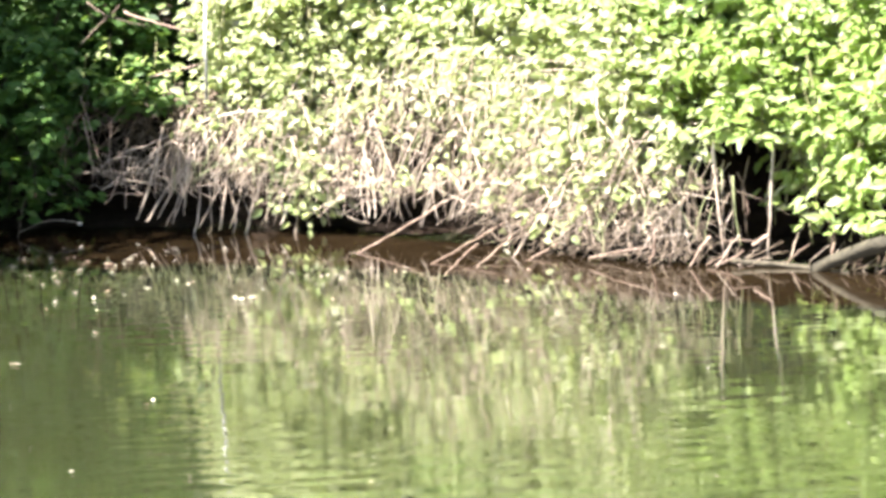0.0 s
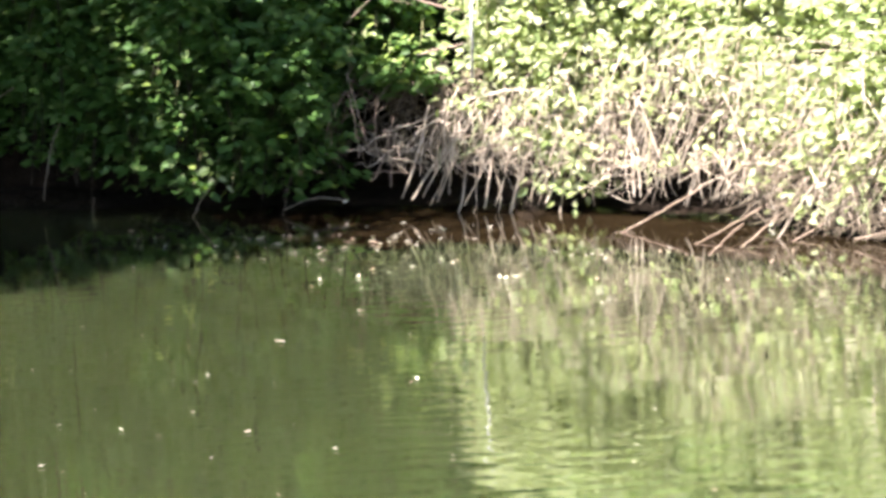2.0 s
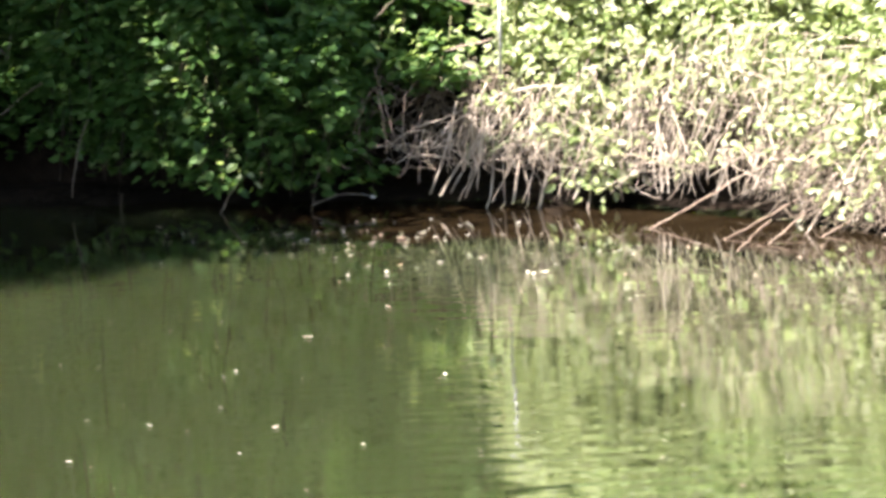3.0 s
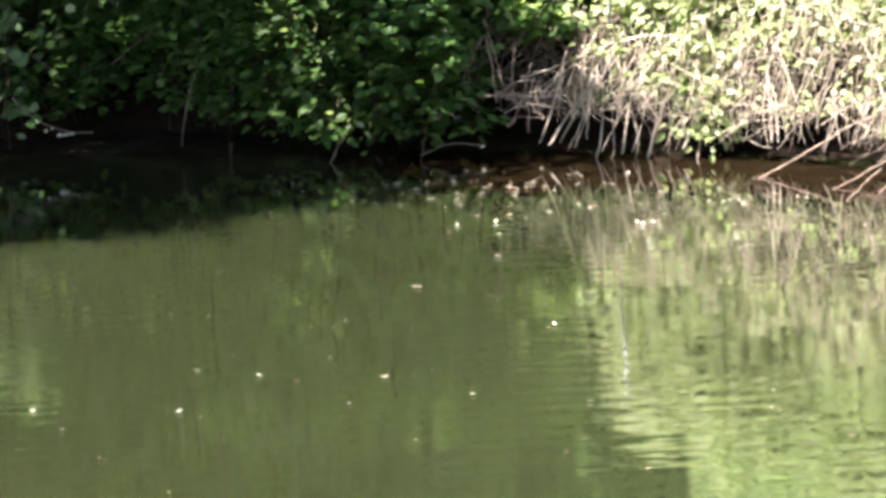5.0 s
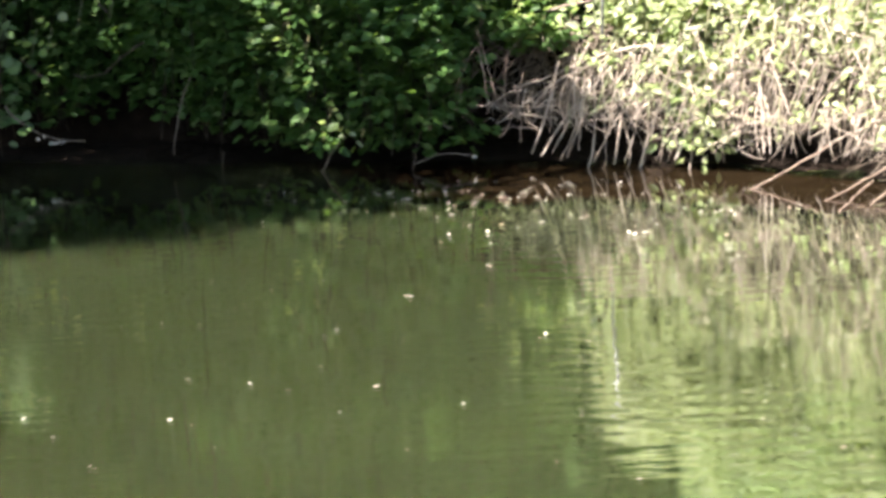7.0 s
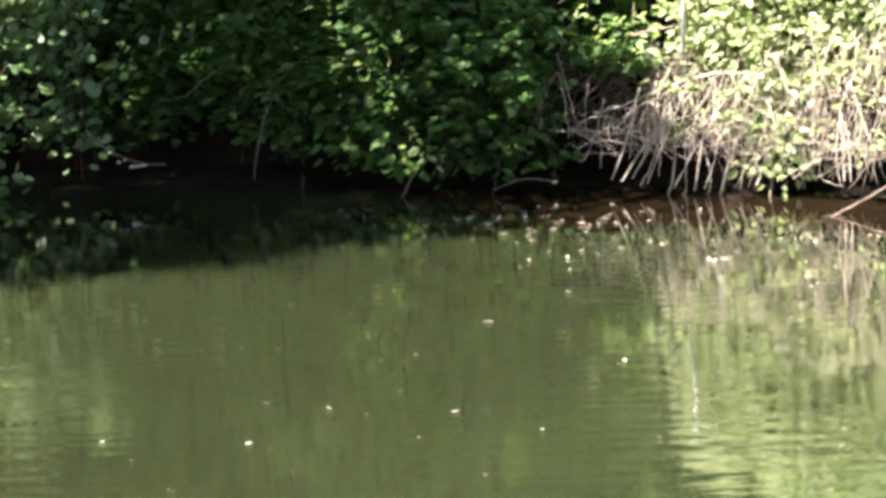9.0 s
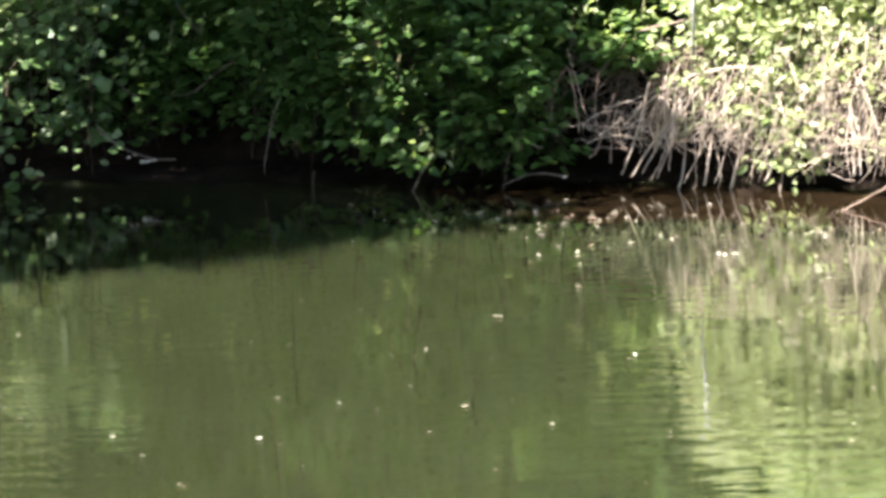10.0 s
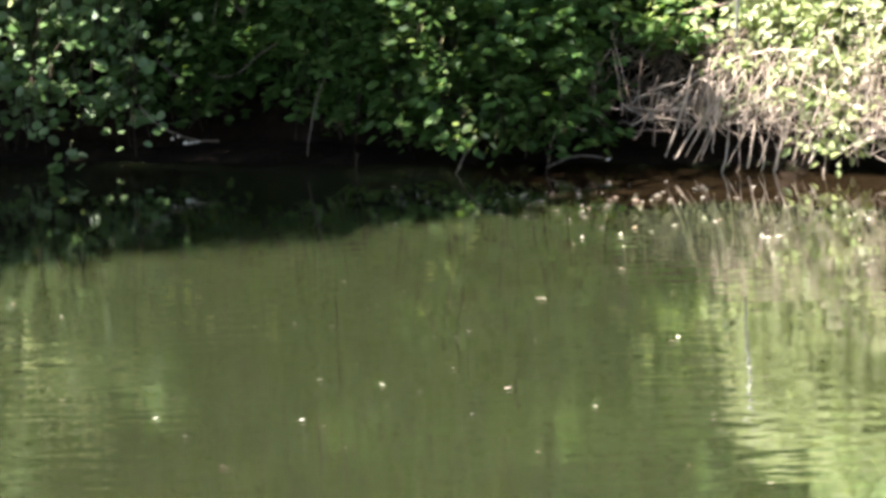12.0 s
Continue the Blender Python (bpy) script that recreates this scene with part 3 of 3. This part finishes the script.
for k, (a, b, c, r) in enumerate((
        ((1.94, -0.80, 0.23), (1.66, -0.97, 0.10), (1.37, -1.14, -0.02), 0.0066),
        ((2.20, -1.25, 0.15), (1.95, -1.54, 0.06), (1.71, -1.84, -0.02), 0.0066),
        ((2.03, -1.40, 0.05), (1.88, -1.95, 0.02), (1.73, -2.55, -0.02), 0.0066),
        ((2.23, -1.31, 0.08), (2.07, -1.75, 0.03), (1.91, -2.19, -0.02), 0.0066),
        ((2.42, -1.64, 0.06), (2.31, -1.77, 0.02), (2.19, -1.91, -0.02), 0.0066),
        ((2.51, -1.70, 0.46), (2.34, -1.69, 0.22), (2.17, -1.69, -0.02), 0.0066))):
    stem("fallen_stick", STICK, a, b, c, r, REDDISH if k < 5 else DRY, "stick", "sticks leaning into the water", seed=40 + k)
stem("upright_stalk", "straight pale bare stalk in a dark gap", (3.42, -2.63, 0.65), (3.40, -2.62, 0.38), (3.37, -2.61, 0.04), 0.008, DRY, "stalk", "bare stalks")
stem("upright_stalk", "straight pale bare stalk in a dark gap", (3.13, -2.54, 0.62), (3.14, -2.55, 0.34), (3.16, -2.56, 0.07), 0.0075, DRY, "stalk", "bare stalks")
stem("root_stub", "thick pale root stub at the waterline", (3.09, -2.62, 0.16), (3.04, -2.58, 0.09), (2.99, -2.54, 0.0), 0.009, REDDISH, "root", "root stubs")
for k, (x, top, h, lean) in enumerate(((3.04, 0.42, 0.3, 0.03), (3.21, 0.5, 0.42, -0.02), (3.27, 0.44, 0.26, 0.04), (3.33, 0.52, 0.4, -0.04), (3.08, 0.5, 0.44, -0.03), (3.45, 0.46, 0.3, -0.05))):
    y = float(shore(x)) + 0.28
    stem("upright_stalk", "thin dry brown stalk in a dark gap", (x, y, top), (x + lean, y - 0.02, top - h / 2), (x + lean * 0.6, y - 0.03, top - h), 0.004, (WOOD, DRY, REDDISH)[k % 3], "stalk", "bare stalks", seed=80 + k)
stem("root_stub", "thick pale root stub at the waterline", (3.37, -2.69, 0.16), (3.34, -2.67, 0.14), (3.29, -2.66, 0.11), 0.011, REDDISH, "root", "root stubs")
stem("fallen_stick", "pale stick lying along the muddy waterline", (2.84, -2.25, 0.06), (2.72, -2.15, 0.04), (2.61, -2.0, 0.02), 0.009, WOOD, "stick", "sticks leaning into the water")
stem("root_stub", "upright pale root stub at the waterline", (2.82, -2.36, 0.22), (2.84, -2.38, 0.13), (2.81, -2.35, 0.0), 0.008, REDDISH, "root", "root stubs")
stem("fallen_stick", "pale stick lying along the muddy waterline", (3.16, -2.46, 0.12), (3.25, -2.50, 0.12), (3.34, -2.54, 0.12), 0.004, REDDISH, "stick", "sticks leaning into the water")
stem("fallen_stick", "pale stick lying along the muddy waterline", (2.53, -2.13, 0.03), (2.68, -2.33, 0.08), (2.82, -2.47, 0.11), 0.0045, REDDISH, "stick", "sticks leaning into the water")


def bark_log(a, b, c, r0, r1, seed):
    """A log with furrowed bark, an uneven girth, a broken end and two branch stubs."""
    rings, sides = 44, 22
    line = bend(a, b, c, rings) - np.array(a)
    v, f = tube(line, r0, r1, sides, 0.0, seed)
    v = v.reshape(rings, sides, 3)
    for i in range(rings):
        for k in range(sides):
            furrow = noise.noise((k * 1.9, i * 0.12, seed)) * 0.13
            swell = noise.noise((math.cos(k * 0.286) * 1.2, math.sin(k * 0.286) * 1.2, i * 0.16 + seed)) * 0.28
            v[i, k] = line[i] + (v[i, k] - line[i]) * (1 + furrow + swell)
    root = link_mesh("log", v.reshape(-1, 3), f, LOGBARK, None, True)
    root.location = a
    for k, (i, way) in enumerate(((14, (-0.05, -0.03, 0.07)), (29, (0.04, -0.06, 0.03)))):
        p = line[i]
        link_mesh("branch_stub", *tube(bend(p, p + np.array(way) * 0.6, p + np.array(way) * 1.1, 5), r0 * 0.34, r0 * 0.2, 7, 0.2, k), WOOD, root, True)
    return tagged(root, "weathered mossy log lying at the water's edge", "log", "logs")


bark_log((4.15, -3.78, 0.27), (3.80, -3.27, 0.14), (3.56, -2.92, 0.0), 0.05, 0.03, 4)
stem("log", "slim pale log half sunk at the waterline", (3.20, -2.58, 0.03), (3.48, -2.78, 0.01), (3.70, -3.12, 0.0), 0.015, LOGBARK, "log", "logs", 0.7, 8)
stem("bent_twig", "thin upright twig standing in the water", (-0.27, 0.58, 0.24), (-0.31, 0.54, 0.13), (-0.34, 0.50, -0.03), 0.0026, WOOD, "twig", "bare twigs")
stem("bent_twig", "pale arched twig over dark water", (-0.33, 0.52, 0.03), (-0.16, 0.47, 0.09), (0.00, 0.45, 0.07), 0.0018, DRY, "twig", "bare twigs", 0.9)
stem("hanging_stalk", "brown dead stalk hanging among shaded leaves", (-1.52, 1.15, 0.57), (-1.615, 1.17, 0.36), (-1.67, 1.16, 0.07), 0.0042, WOOD, "stalk", "bare stalks")
stem("post_stub", "short broken stalk in dark water, coloured darker for shade", (-1.385, 1.06, 0.09), (-1.395, 1.07, 0.03), (-1.40, 1.07, -0.06), 0.006, SHADEBARK, "stalk", "bare stalks")
stem("bent_twig", "short bare twig leaning into dark water", (-0.73, 0.66, 0.16), (-0.79, 0.64, 0.08), (-0.84, 0.62, -0.02), 0.004, REDDISH, "twig", "bare twigs")
stem("pale_sapling", "pale grey-barked slim sapling trunk among leaves", (0.75, 0.52, 1.40), (0.725, 0.12, 1.08), (0.72, 0.38, 0.66), 0.007, PALEBARK, "sapling", "saplings", 1.2)
stem("dead_branch", "reddish bare dead branch in a leafy gap", (0.42, 0.42, 0.85), (0.55, 0.33, 0.885), (0.70, 0.22, 0.92), 0.0065, REDDISH, "branch", "dead branches")
stem("dead_branch", "reddish bare dead branch in a leafy gap", (0.30, 0.55, 1.20), (0.50, 0.42, 1.13), (0.69, 0.30, 1.09), 0.0065, REDDISH, "branch", "dead branches")
for k, (a, b, c) in enumerate((((0.10, 0.62, 1.26), (0.24, 0.55, 1.17), (0.44, 0.48, 1.12)), ((0.05, 0.66, 1.02), (0.13, 0.6, 1.10), (0.28, 0.55, 1.24)))):
    stem("dead_branch", "thin reddish bare dead branch in a leafy gap", a, b, c, 0.004, WOOD, "branch", "dead branches", seed=70 + k)
for k, (a, b, c, r) in enumerate((((-1.73, 1.35, 0.73), (-1.91, 1.42, 0.64), (-2.06, 1.49, 0.51), 0.0035), ((-2.02, 1.47, 0.545), (-2.12, 1.50, 0.50), (-2.24, 1.54, 0.515), 0.002),
                                  ((-2.02, 1.45, 0.86), (-2.08, 1.48, 0.93), (-2.14, 1.50, 1.02), 0.004), ((-2.36, 1.38, 0.50), (-2.44, 1.40, 0.55), (-2.52, 1.43, 0.63), 0.005))):
    stem("dead_branch", "thin pale crooked dead branch in deep shade", a, b, c, r, WOOD, "branch", "dead branches", seed=90 + k)
stem("hanging_stalk", "thin stalk hanging among shaded leaves, coloured darker for shade", (-1.36, 1.12, 0.60), (-1.385, 1.12, 0.28), (-1.41, 1.12, 0.04), 0.002, SHADEBARK, "stalk", "bare stalks")

def drooping(rng, x, z, reach, forward):
    """The line of a dead stalk that leans out of the mat and hangs over."""
    d = rng.uniform(-0.12, 0.3)
    flat = rng.rand() < 0.16
    x1 = x + (rng.normal(0, 1.1) if flat else rng.normal(-0.3, 0.38)) * reach
    z1 = max(z - reach * (rng.uniform(-0.3, 0.5) if flat else 1), rng.uniform(0.2, 0.38) if x < 1.35 else rng.uniform(0.1, 0.32) if x < 2.1 else rng.uniform(0.03, 0.2))
    p0 = np.array([x, shore(x) + d, z])
    p2 = np.array([x1, shore(x1) + d - forward, z1])
    p1 = np.array([x * 0.42 + x1 * 0.58, (p0[1] + p2[1]) / 2 - forward * 0.6, (z + z1) / 2 + rng.uniform(-0.05, 0.35) * reach]) + rng.normal(0, 0.015, 3)
    s = np.linspace(0, 1, 7)[:, None]
    return (1 - s) ** 2 * p0 + 2 * s * (1 - s) * p1 + s ** 2 * p2


rng = np.random.RandomState(3)
# longer stems that hang clear of the mat, some down to the mud
for k in range(60):
    x = 0.55 + 2.2 * rng.rand()
    h, lean = rng.uniform(0.22, 0.5), rng.normal(0.32, 0.28)
    z1 = rng.uniform(0.03, 0.3)
    a, c = (x, float(shore(x)) + 0.03, z1 + h), (x - lean * h, float(shore(x - lean * h)) - rng.uniform(0.03, 0.12), z1)
    b = ((a[0] + c[0]) / 2 - rng.normal(0.015, 0.02), (a[1] + c[1]) / 2 - 0.03, z1 + h * 0.53)
    stem("stem", "", a, b, c, rng.uniform(0.0022, 0.005), DRY, seed=700 + k, parent=clump_at(x), taper=0.7)
for k in range(110):
    x = 0.52 + 2.4 * rng.rand() ** 1.1
    line = drooping(rng, x, rng.uniform(0.3, 0.7 if x < 1.1 else 0.95), rng.uniform(0.16, 0.5), rng.uniform(0.04, 0.2))
    root = clump_at(x)
    link_mesh("stem", *tube(line - np.array(root.location), 0.002 + 0.0042 * rng.rand() ** 2, 0.002, 5, 0.25, k), DRY, root, True)

for k in range(58):
    x = rng.uniform(2.2, 3.95)
    y = float(shore(x)) + rng.uniform(-0.14, 0.35)
    ang = rng.uniform(-1.5, 1.5)
    h = rng.uniform(0.03, 0.13)
    rise = rng.uniform(0.0, 0.2)
    a, c = (x - h * math.cos(ang), y - h * math.sin(ang) * 0.5, 0.01), (x + h * math.cos(ang), y + h * math.sin(ang) * 0.5, 0.02 + rise)
    stem("driftwood_stick", "pale broken stick lodged at the muddy waterline", a, (x + rng.normal(0, 0.02), y, 0.02 + rise * rng.uniform(0.3, 0.8)), c, rng.uniform(0.002, 0.0048), (DRY, WOOD, REDDISH, WOOD)[k % 4], "stick", "driftwood along the waterline", seed=400 + k)

for root in CLUMPS:
    pieces = []
    rx = root.location.x
    for k in range(5 if rx < 0.3 else 50 if rx < 0.5 else 80 if rx < 1.2 else 125 if rx < 2.3 else 115 if rx < 2.9 else 20):
        x = rx + rng.uniform(-0.16, 0.16)
        z = rng.uniform(0.16, np.interp(x, (0.2, 0.6, 1.1, 1.6, 2.3, 2.9), (0.45, 0.62, 0.74, 1.1, 1.0, 0.55)))
        if noise.noise((x * 3.5, 0, z * 4.0)) < -0.3:
            continue
        line = drooping(rng, x, z, rng.uniform(0.06, 0.34), rng.uniform(0.0, 0.16))
        pieces.append(tube(line - np.array(root.location), rng.uniform(0.0012, 0.0032), 0.0012, 4, 0.2, k))
    tagged(link_mesh("stem_tangle", *joined(pieces), DRY, root), kind="stuff")
    # living green shoots among them
    pieces = []
    for k in range(0 if rx < 0.5 else 12):
        x = rx + rng.uniform(-0.16, 0.16)
        line = drooping(rng, x, rng.uniform(0.3, 0.75 if x < 1.1 else 1.05), rng.uniform(0.08, 0.36), rng.uniform(0.04, 0.18))
        pieces.append(tube(line - np.array(root.location), rng.uniform(0.0018, 0.0038), 0.0015, 4, 0.2, k))
    if pieces:
        tagged(link_mesh("shoot_tangle", *joined(pieces), GREENSHOOT, root), kind="stuff")
    # older brown stalks further in
    pieces = []
    for k in range(70 if root.location.x < 0.3 else 130 if root.location.x < 2.9 else 40):
        x = root.location.x + rng.uniform(-0.16, 0.16)
        d, z = (rng.uniform(0.25, 0.75), rng.uniform(0.3, 0.8)) if x < 2.1 else (rng.uniform(-0.08, 0.4), rng.uniform(0.08, 0.5))
        way = unit(np.array([rng.normal(0, 0.6), -abs(rng.normal(0, 0.3)), -rng.uniform(0.1, 1)])) * rng.uniform(0.08, 0.32)
        a = np.array([x, shore(x) + d, z])
        c = a + way
        c[2] = max(c[2], 0.24 if x < 1.35 else 0.12 if x < 2.1 else 0.02)
        pieces.append(tube(bend(a, (a + c) / 2 + rng.normal(0, 0.014, 3), c, 5) - np.array(root.location), rng.uniform(0.002, 0.005), 0.0015, 4, 0.2, k))
    tagged(link_mesh("old_stem_tangle", *joined(pieces), WOOD, root), kind="stuff")


# ---- leaves and bits adrift ----
def floating_leaf():
    n = 5
    g = [(i / n, j / 2) for i in range(n + 1) for j in (-1, 0, 1)]
    v = [(u - 0.5, w * 0.5 * math.sin(math.pi * min(0.97, u + 0.06)) ** 0.8, 0.5 * (u - 0.4) ** 2 + 0.7 * abs(w) ** 2 * (0.3 + 0.6 * u)) for u, w in g]
    f = [(3 * i + j, 3 * i + 3 + j, 3 * i + 4 + j, 3 * i + 1 + j) for i in range(n) for j in (0, 1)]
    ob = link_mesh("floating_leaf", v, f, LITTER, None, True)
    return tagged(ob, "curled pale dead leaf floating on the water", "leaf", "leaves adrift on the water")


first = floating_leaf()
first.matrix_world = pose(-0.45, -0.65, 0.003, 0, 0, 20) @ Matrix.Scale(0.045, 4)
close_in = [(-0.51, -0.71), (-0.46, -0.67), (-0.42, -1.16), (-0.36, -0.95), (-0.3, -0.67), (-0.26, -0.76), (-0.16, -0.71), (-0.07, -0.71), (0.03, -0.94), (-0.2, -1.88), (-0.11, -1.39), (-0.04, -2.3), (-0.14, -2.65), (-0.18, -2.94), (0.05, -2.59), (0.06, -3.08), (0.05, -3.98), (0.12, -2.32),
            (0.2, -2.49), (0.13, -1.08), (0.25, -0.93), (0.36, -1.33), (0.45, -0.64), (0.47, -2.01), (0.66, -1.16), (0.81, -2.89), (1.22, -2.09), (1.27, -2.13), (1.45, -1.88), (1.56, -2.12), (1.6, -2.16), (-1.01, -0.44), (-1.08, -1.78), (0.32, -2.28), (1.21, -3.98), (-0.31, -4.97)]
spots = [(-0.35, -1.0), (-0.14, -0.72), (0.15, -1.11), (0.26, -0.91), (0.05, -2.57), (0.12, -2.32), (0.04, -3.95), (-0.33, -4.95), (0.37, -8.65), (-0.08, -8.34),
         (-0.43, -7.76), (-1.46, -9.53), (-1.65, -8.77), (-1.8, -8.26), (-2.22, -7.67), (-1.22, -8.44), (-0.94, -7.54), (0.27, -6.41), (0.66, -1.15)]
spots = close_in + spots
for k in range(100):
    x = rng.normal(0.5, 0.8)
    spots.append((x, float(shore(x)) - rng.gamma(2.2, 0.6) - 0.5))
for k in range(80):
    spots.append((rng.uniform(-3.2, 3.2), rng.uniform(-10.5, -1.0)))
for k, (x, y) in enumerate(spots):
    size = rng.uniform(0.022, 0.036) if k < 36 else rng.uniform(0.019, 0.039) if k < 140 else rng.uniform(0.013, 0.026)
    turn, tip = rng.uniform(0, 360), rng.uniform(3, 15) if k < 36 else rng.uniform(-6, 12)
    drifting = copy_thing(first, pose(x, y, 0.007 + size * 0.0035 * tip, tip, rng.uniform(-9, 9), 0) @ pose(0, 0, 0, 0, 0, turn))
    drifting.scale = (size, size, size * (0.6 if k < 36 else 0.45))


# dry leaves caught on a twig above dark water
def caught_leaf(x, y, z, rx, rz, size):
    ob = copy_thing(first, pose(x, y, z, rx, 0, rz))
    ob.scale = (size,) * 3
    ob.name = "caught_leaf"
    tagged(ob, "pale pinkish dry leaf caught on a low twig", "leaf", "dry leaves caught on a twig")


stem("bent_twig", "thin bare twig holding dry leaves over dark water", (-2.62, 1.45, 0.36), (-2.42, 1.24, 0.22), (-2.16, 1.18, 0.17), 0.006, WOOD, "twig", "bare twigs")
for k in range(5):
    caught_leaf(-2.42 + 0.035 * k, 1.21 - 0.005 * k, 0.205 - 0.01 * k + rng.uniform(-0.025, 0.02), rng.uniform(30, 90), rng.uniform(-60, 60), rng.uniform(0.03, 0.055))


# leafy sprigs hanging clear of the shrubs
def sprig(x, y, z, n, size, shape, mat, seed, label, group):
    r = np.random.RandomState(seed)
    root = new("leafy_sprig")
    root.location = (x, y, z)
    link_mesh("twig", *tube(bend((0.02, 0.16, 0.13), (0.01, 0.05, 0.06), (0, 0, 0), 7), 0.003, 0.002, 5, 0.2, seed), GREENSTEM, root)
    for k in range(n):
        p = Vector((r.normal(0, 0.06), r.normal(0, 0.04), r.normal(0.03, 0.035)))
        leaf = new("leaf", single_leaf(shape, mat))
        leaf.parent = root
        leaf.matrix_local = Matrix.Translation(p) @ pose(0, 0, 0, r.uniform(15, 55), r.uniform(-10, 40), r.uniform(-200, 20)) @ Matrix.Scale(size * r.uniform(0.7, 1.15), 4)
    return tagged(root, label, "leaves", group)


sprig(-3.03, 1.30, 0.05, 9, 0.085, "round", ROUND, 1, "sprig of glossy round leaves touching the water", "hanging sprigs")
sprig(-0.83, 0.58, 0.17, 12, 0.08, "oval", SHADED, 2, "sprig of green leaves hanging low over dark water", "hanging sprigs")
sprig(-0.62, 0.55, 0.12, 10, 0.08, "oval", SHADED, 3, "sprig of green leaves hanging low over dark water", "hanging sprigs")
caught_leaf(0.0, 0.445, 0.068, 60, 20, 0.03)
for k, (x, z) in enumerate(((2.32, 0.12), (2.46, 0.14), (1.22, 0.1), (1.28, 0.26), (1.24, 0.38), (1.72, 0.3), (0.95, 0.42))):
    sprig(x, float(shore(x)) - 0.1, z, 14, 0.065, "oval", PALE, 10 + k, "sprig of sunlit pale-green leaves hanging over dead stems", "sunlit hanging sprigs")
# dappled sun at the shade edge, put into a lighter leaf colour
for k, (x, z) in enumerate(((0.06, 0.80), (0.20, 0.93), (0.27, 0.78), (0.40, 0.72), (0.45, 0.88), (0.55, 0.76), (0.60, 0.95))):
    sprig(x, float(shore(x)) + 0.3, z, 11, 0.068, "oval", BRIGHT, 30 + k, "sprig at the edge of shade, leaves coloured lighter for dappled sun", "half-lit sprigs")
for k, (x, z) in enumerate(((0.62, 0.56), (0.78, 0.60), (0.93, 0.50), (1.06, 0.58), (1.35, 0.62), (1.62, 0.55), (1.85, 0.66), (2.05, 0.5), (1.42, 0.36), (1.92, 0.38), (2.12, 0.30), (1.55, 0.70), (1.78, 0.78))):
    sprig(x, float(shore(x)) - 0.08, z, 11, 0.062, "oval", PALE, 50 + k, "sprig of sunlit pale-green leaves hanging over dead stems", "sunlit hanging sprigs")
# sun flecks in the shade, strengthened by a lighter leaf colour
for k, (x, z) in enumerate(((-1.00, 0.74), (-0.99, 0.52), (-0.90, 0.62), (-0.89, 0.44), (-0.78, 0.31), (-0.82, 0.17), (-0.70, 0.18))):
    sprig(x, float(shore(x)) - 0.16, z, 4, 0.054, "broad", BRIGHT, 70 + k, "sprig of leaves coloured lighter for a fleck of sun", "sun-flecked sprigs")
for k, (x, z) in enumerate(((2.28, 0.36), (2.40, 0.50), (2.55, 0.30), (2.62, 0.46), (2.74, 0.36), (2.86, 0.50), (2.92, 0.38), (2.18, 0.55))):
    sprig(x, float(shore(x)) - 0.1, z, 12, 0.07, "oval", PALE, 80 + k, "sprig of sunlit pale-green leaves hanging over dead stems", "sunlit hanging sprigs")
# out of view: paler leaves added so the water mirrors bright streaks
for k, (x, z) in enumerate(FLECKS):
    sprig(x, float(shore(x)) - 0.14, z, 12, 0.066, "round", PALE, 100 + k, "sprig of paler round leaves added for bright streaks in the water", "sun-flecked sprigs")
# more flecks, again with leaves coloured lighter than the shrub
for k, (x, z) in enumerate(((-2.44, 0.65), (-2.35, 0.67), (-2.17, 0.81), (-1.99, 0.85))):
    sprig(x, float(shore(x)) - 0.1, z, 4, 0.06, "round", BRIGHT, 90 + k, "sprig of leaves coloured lighter for a fleck of sun", "sun-flecked sprigs")
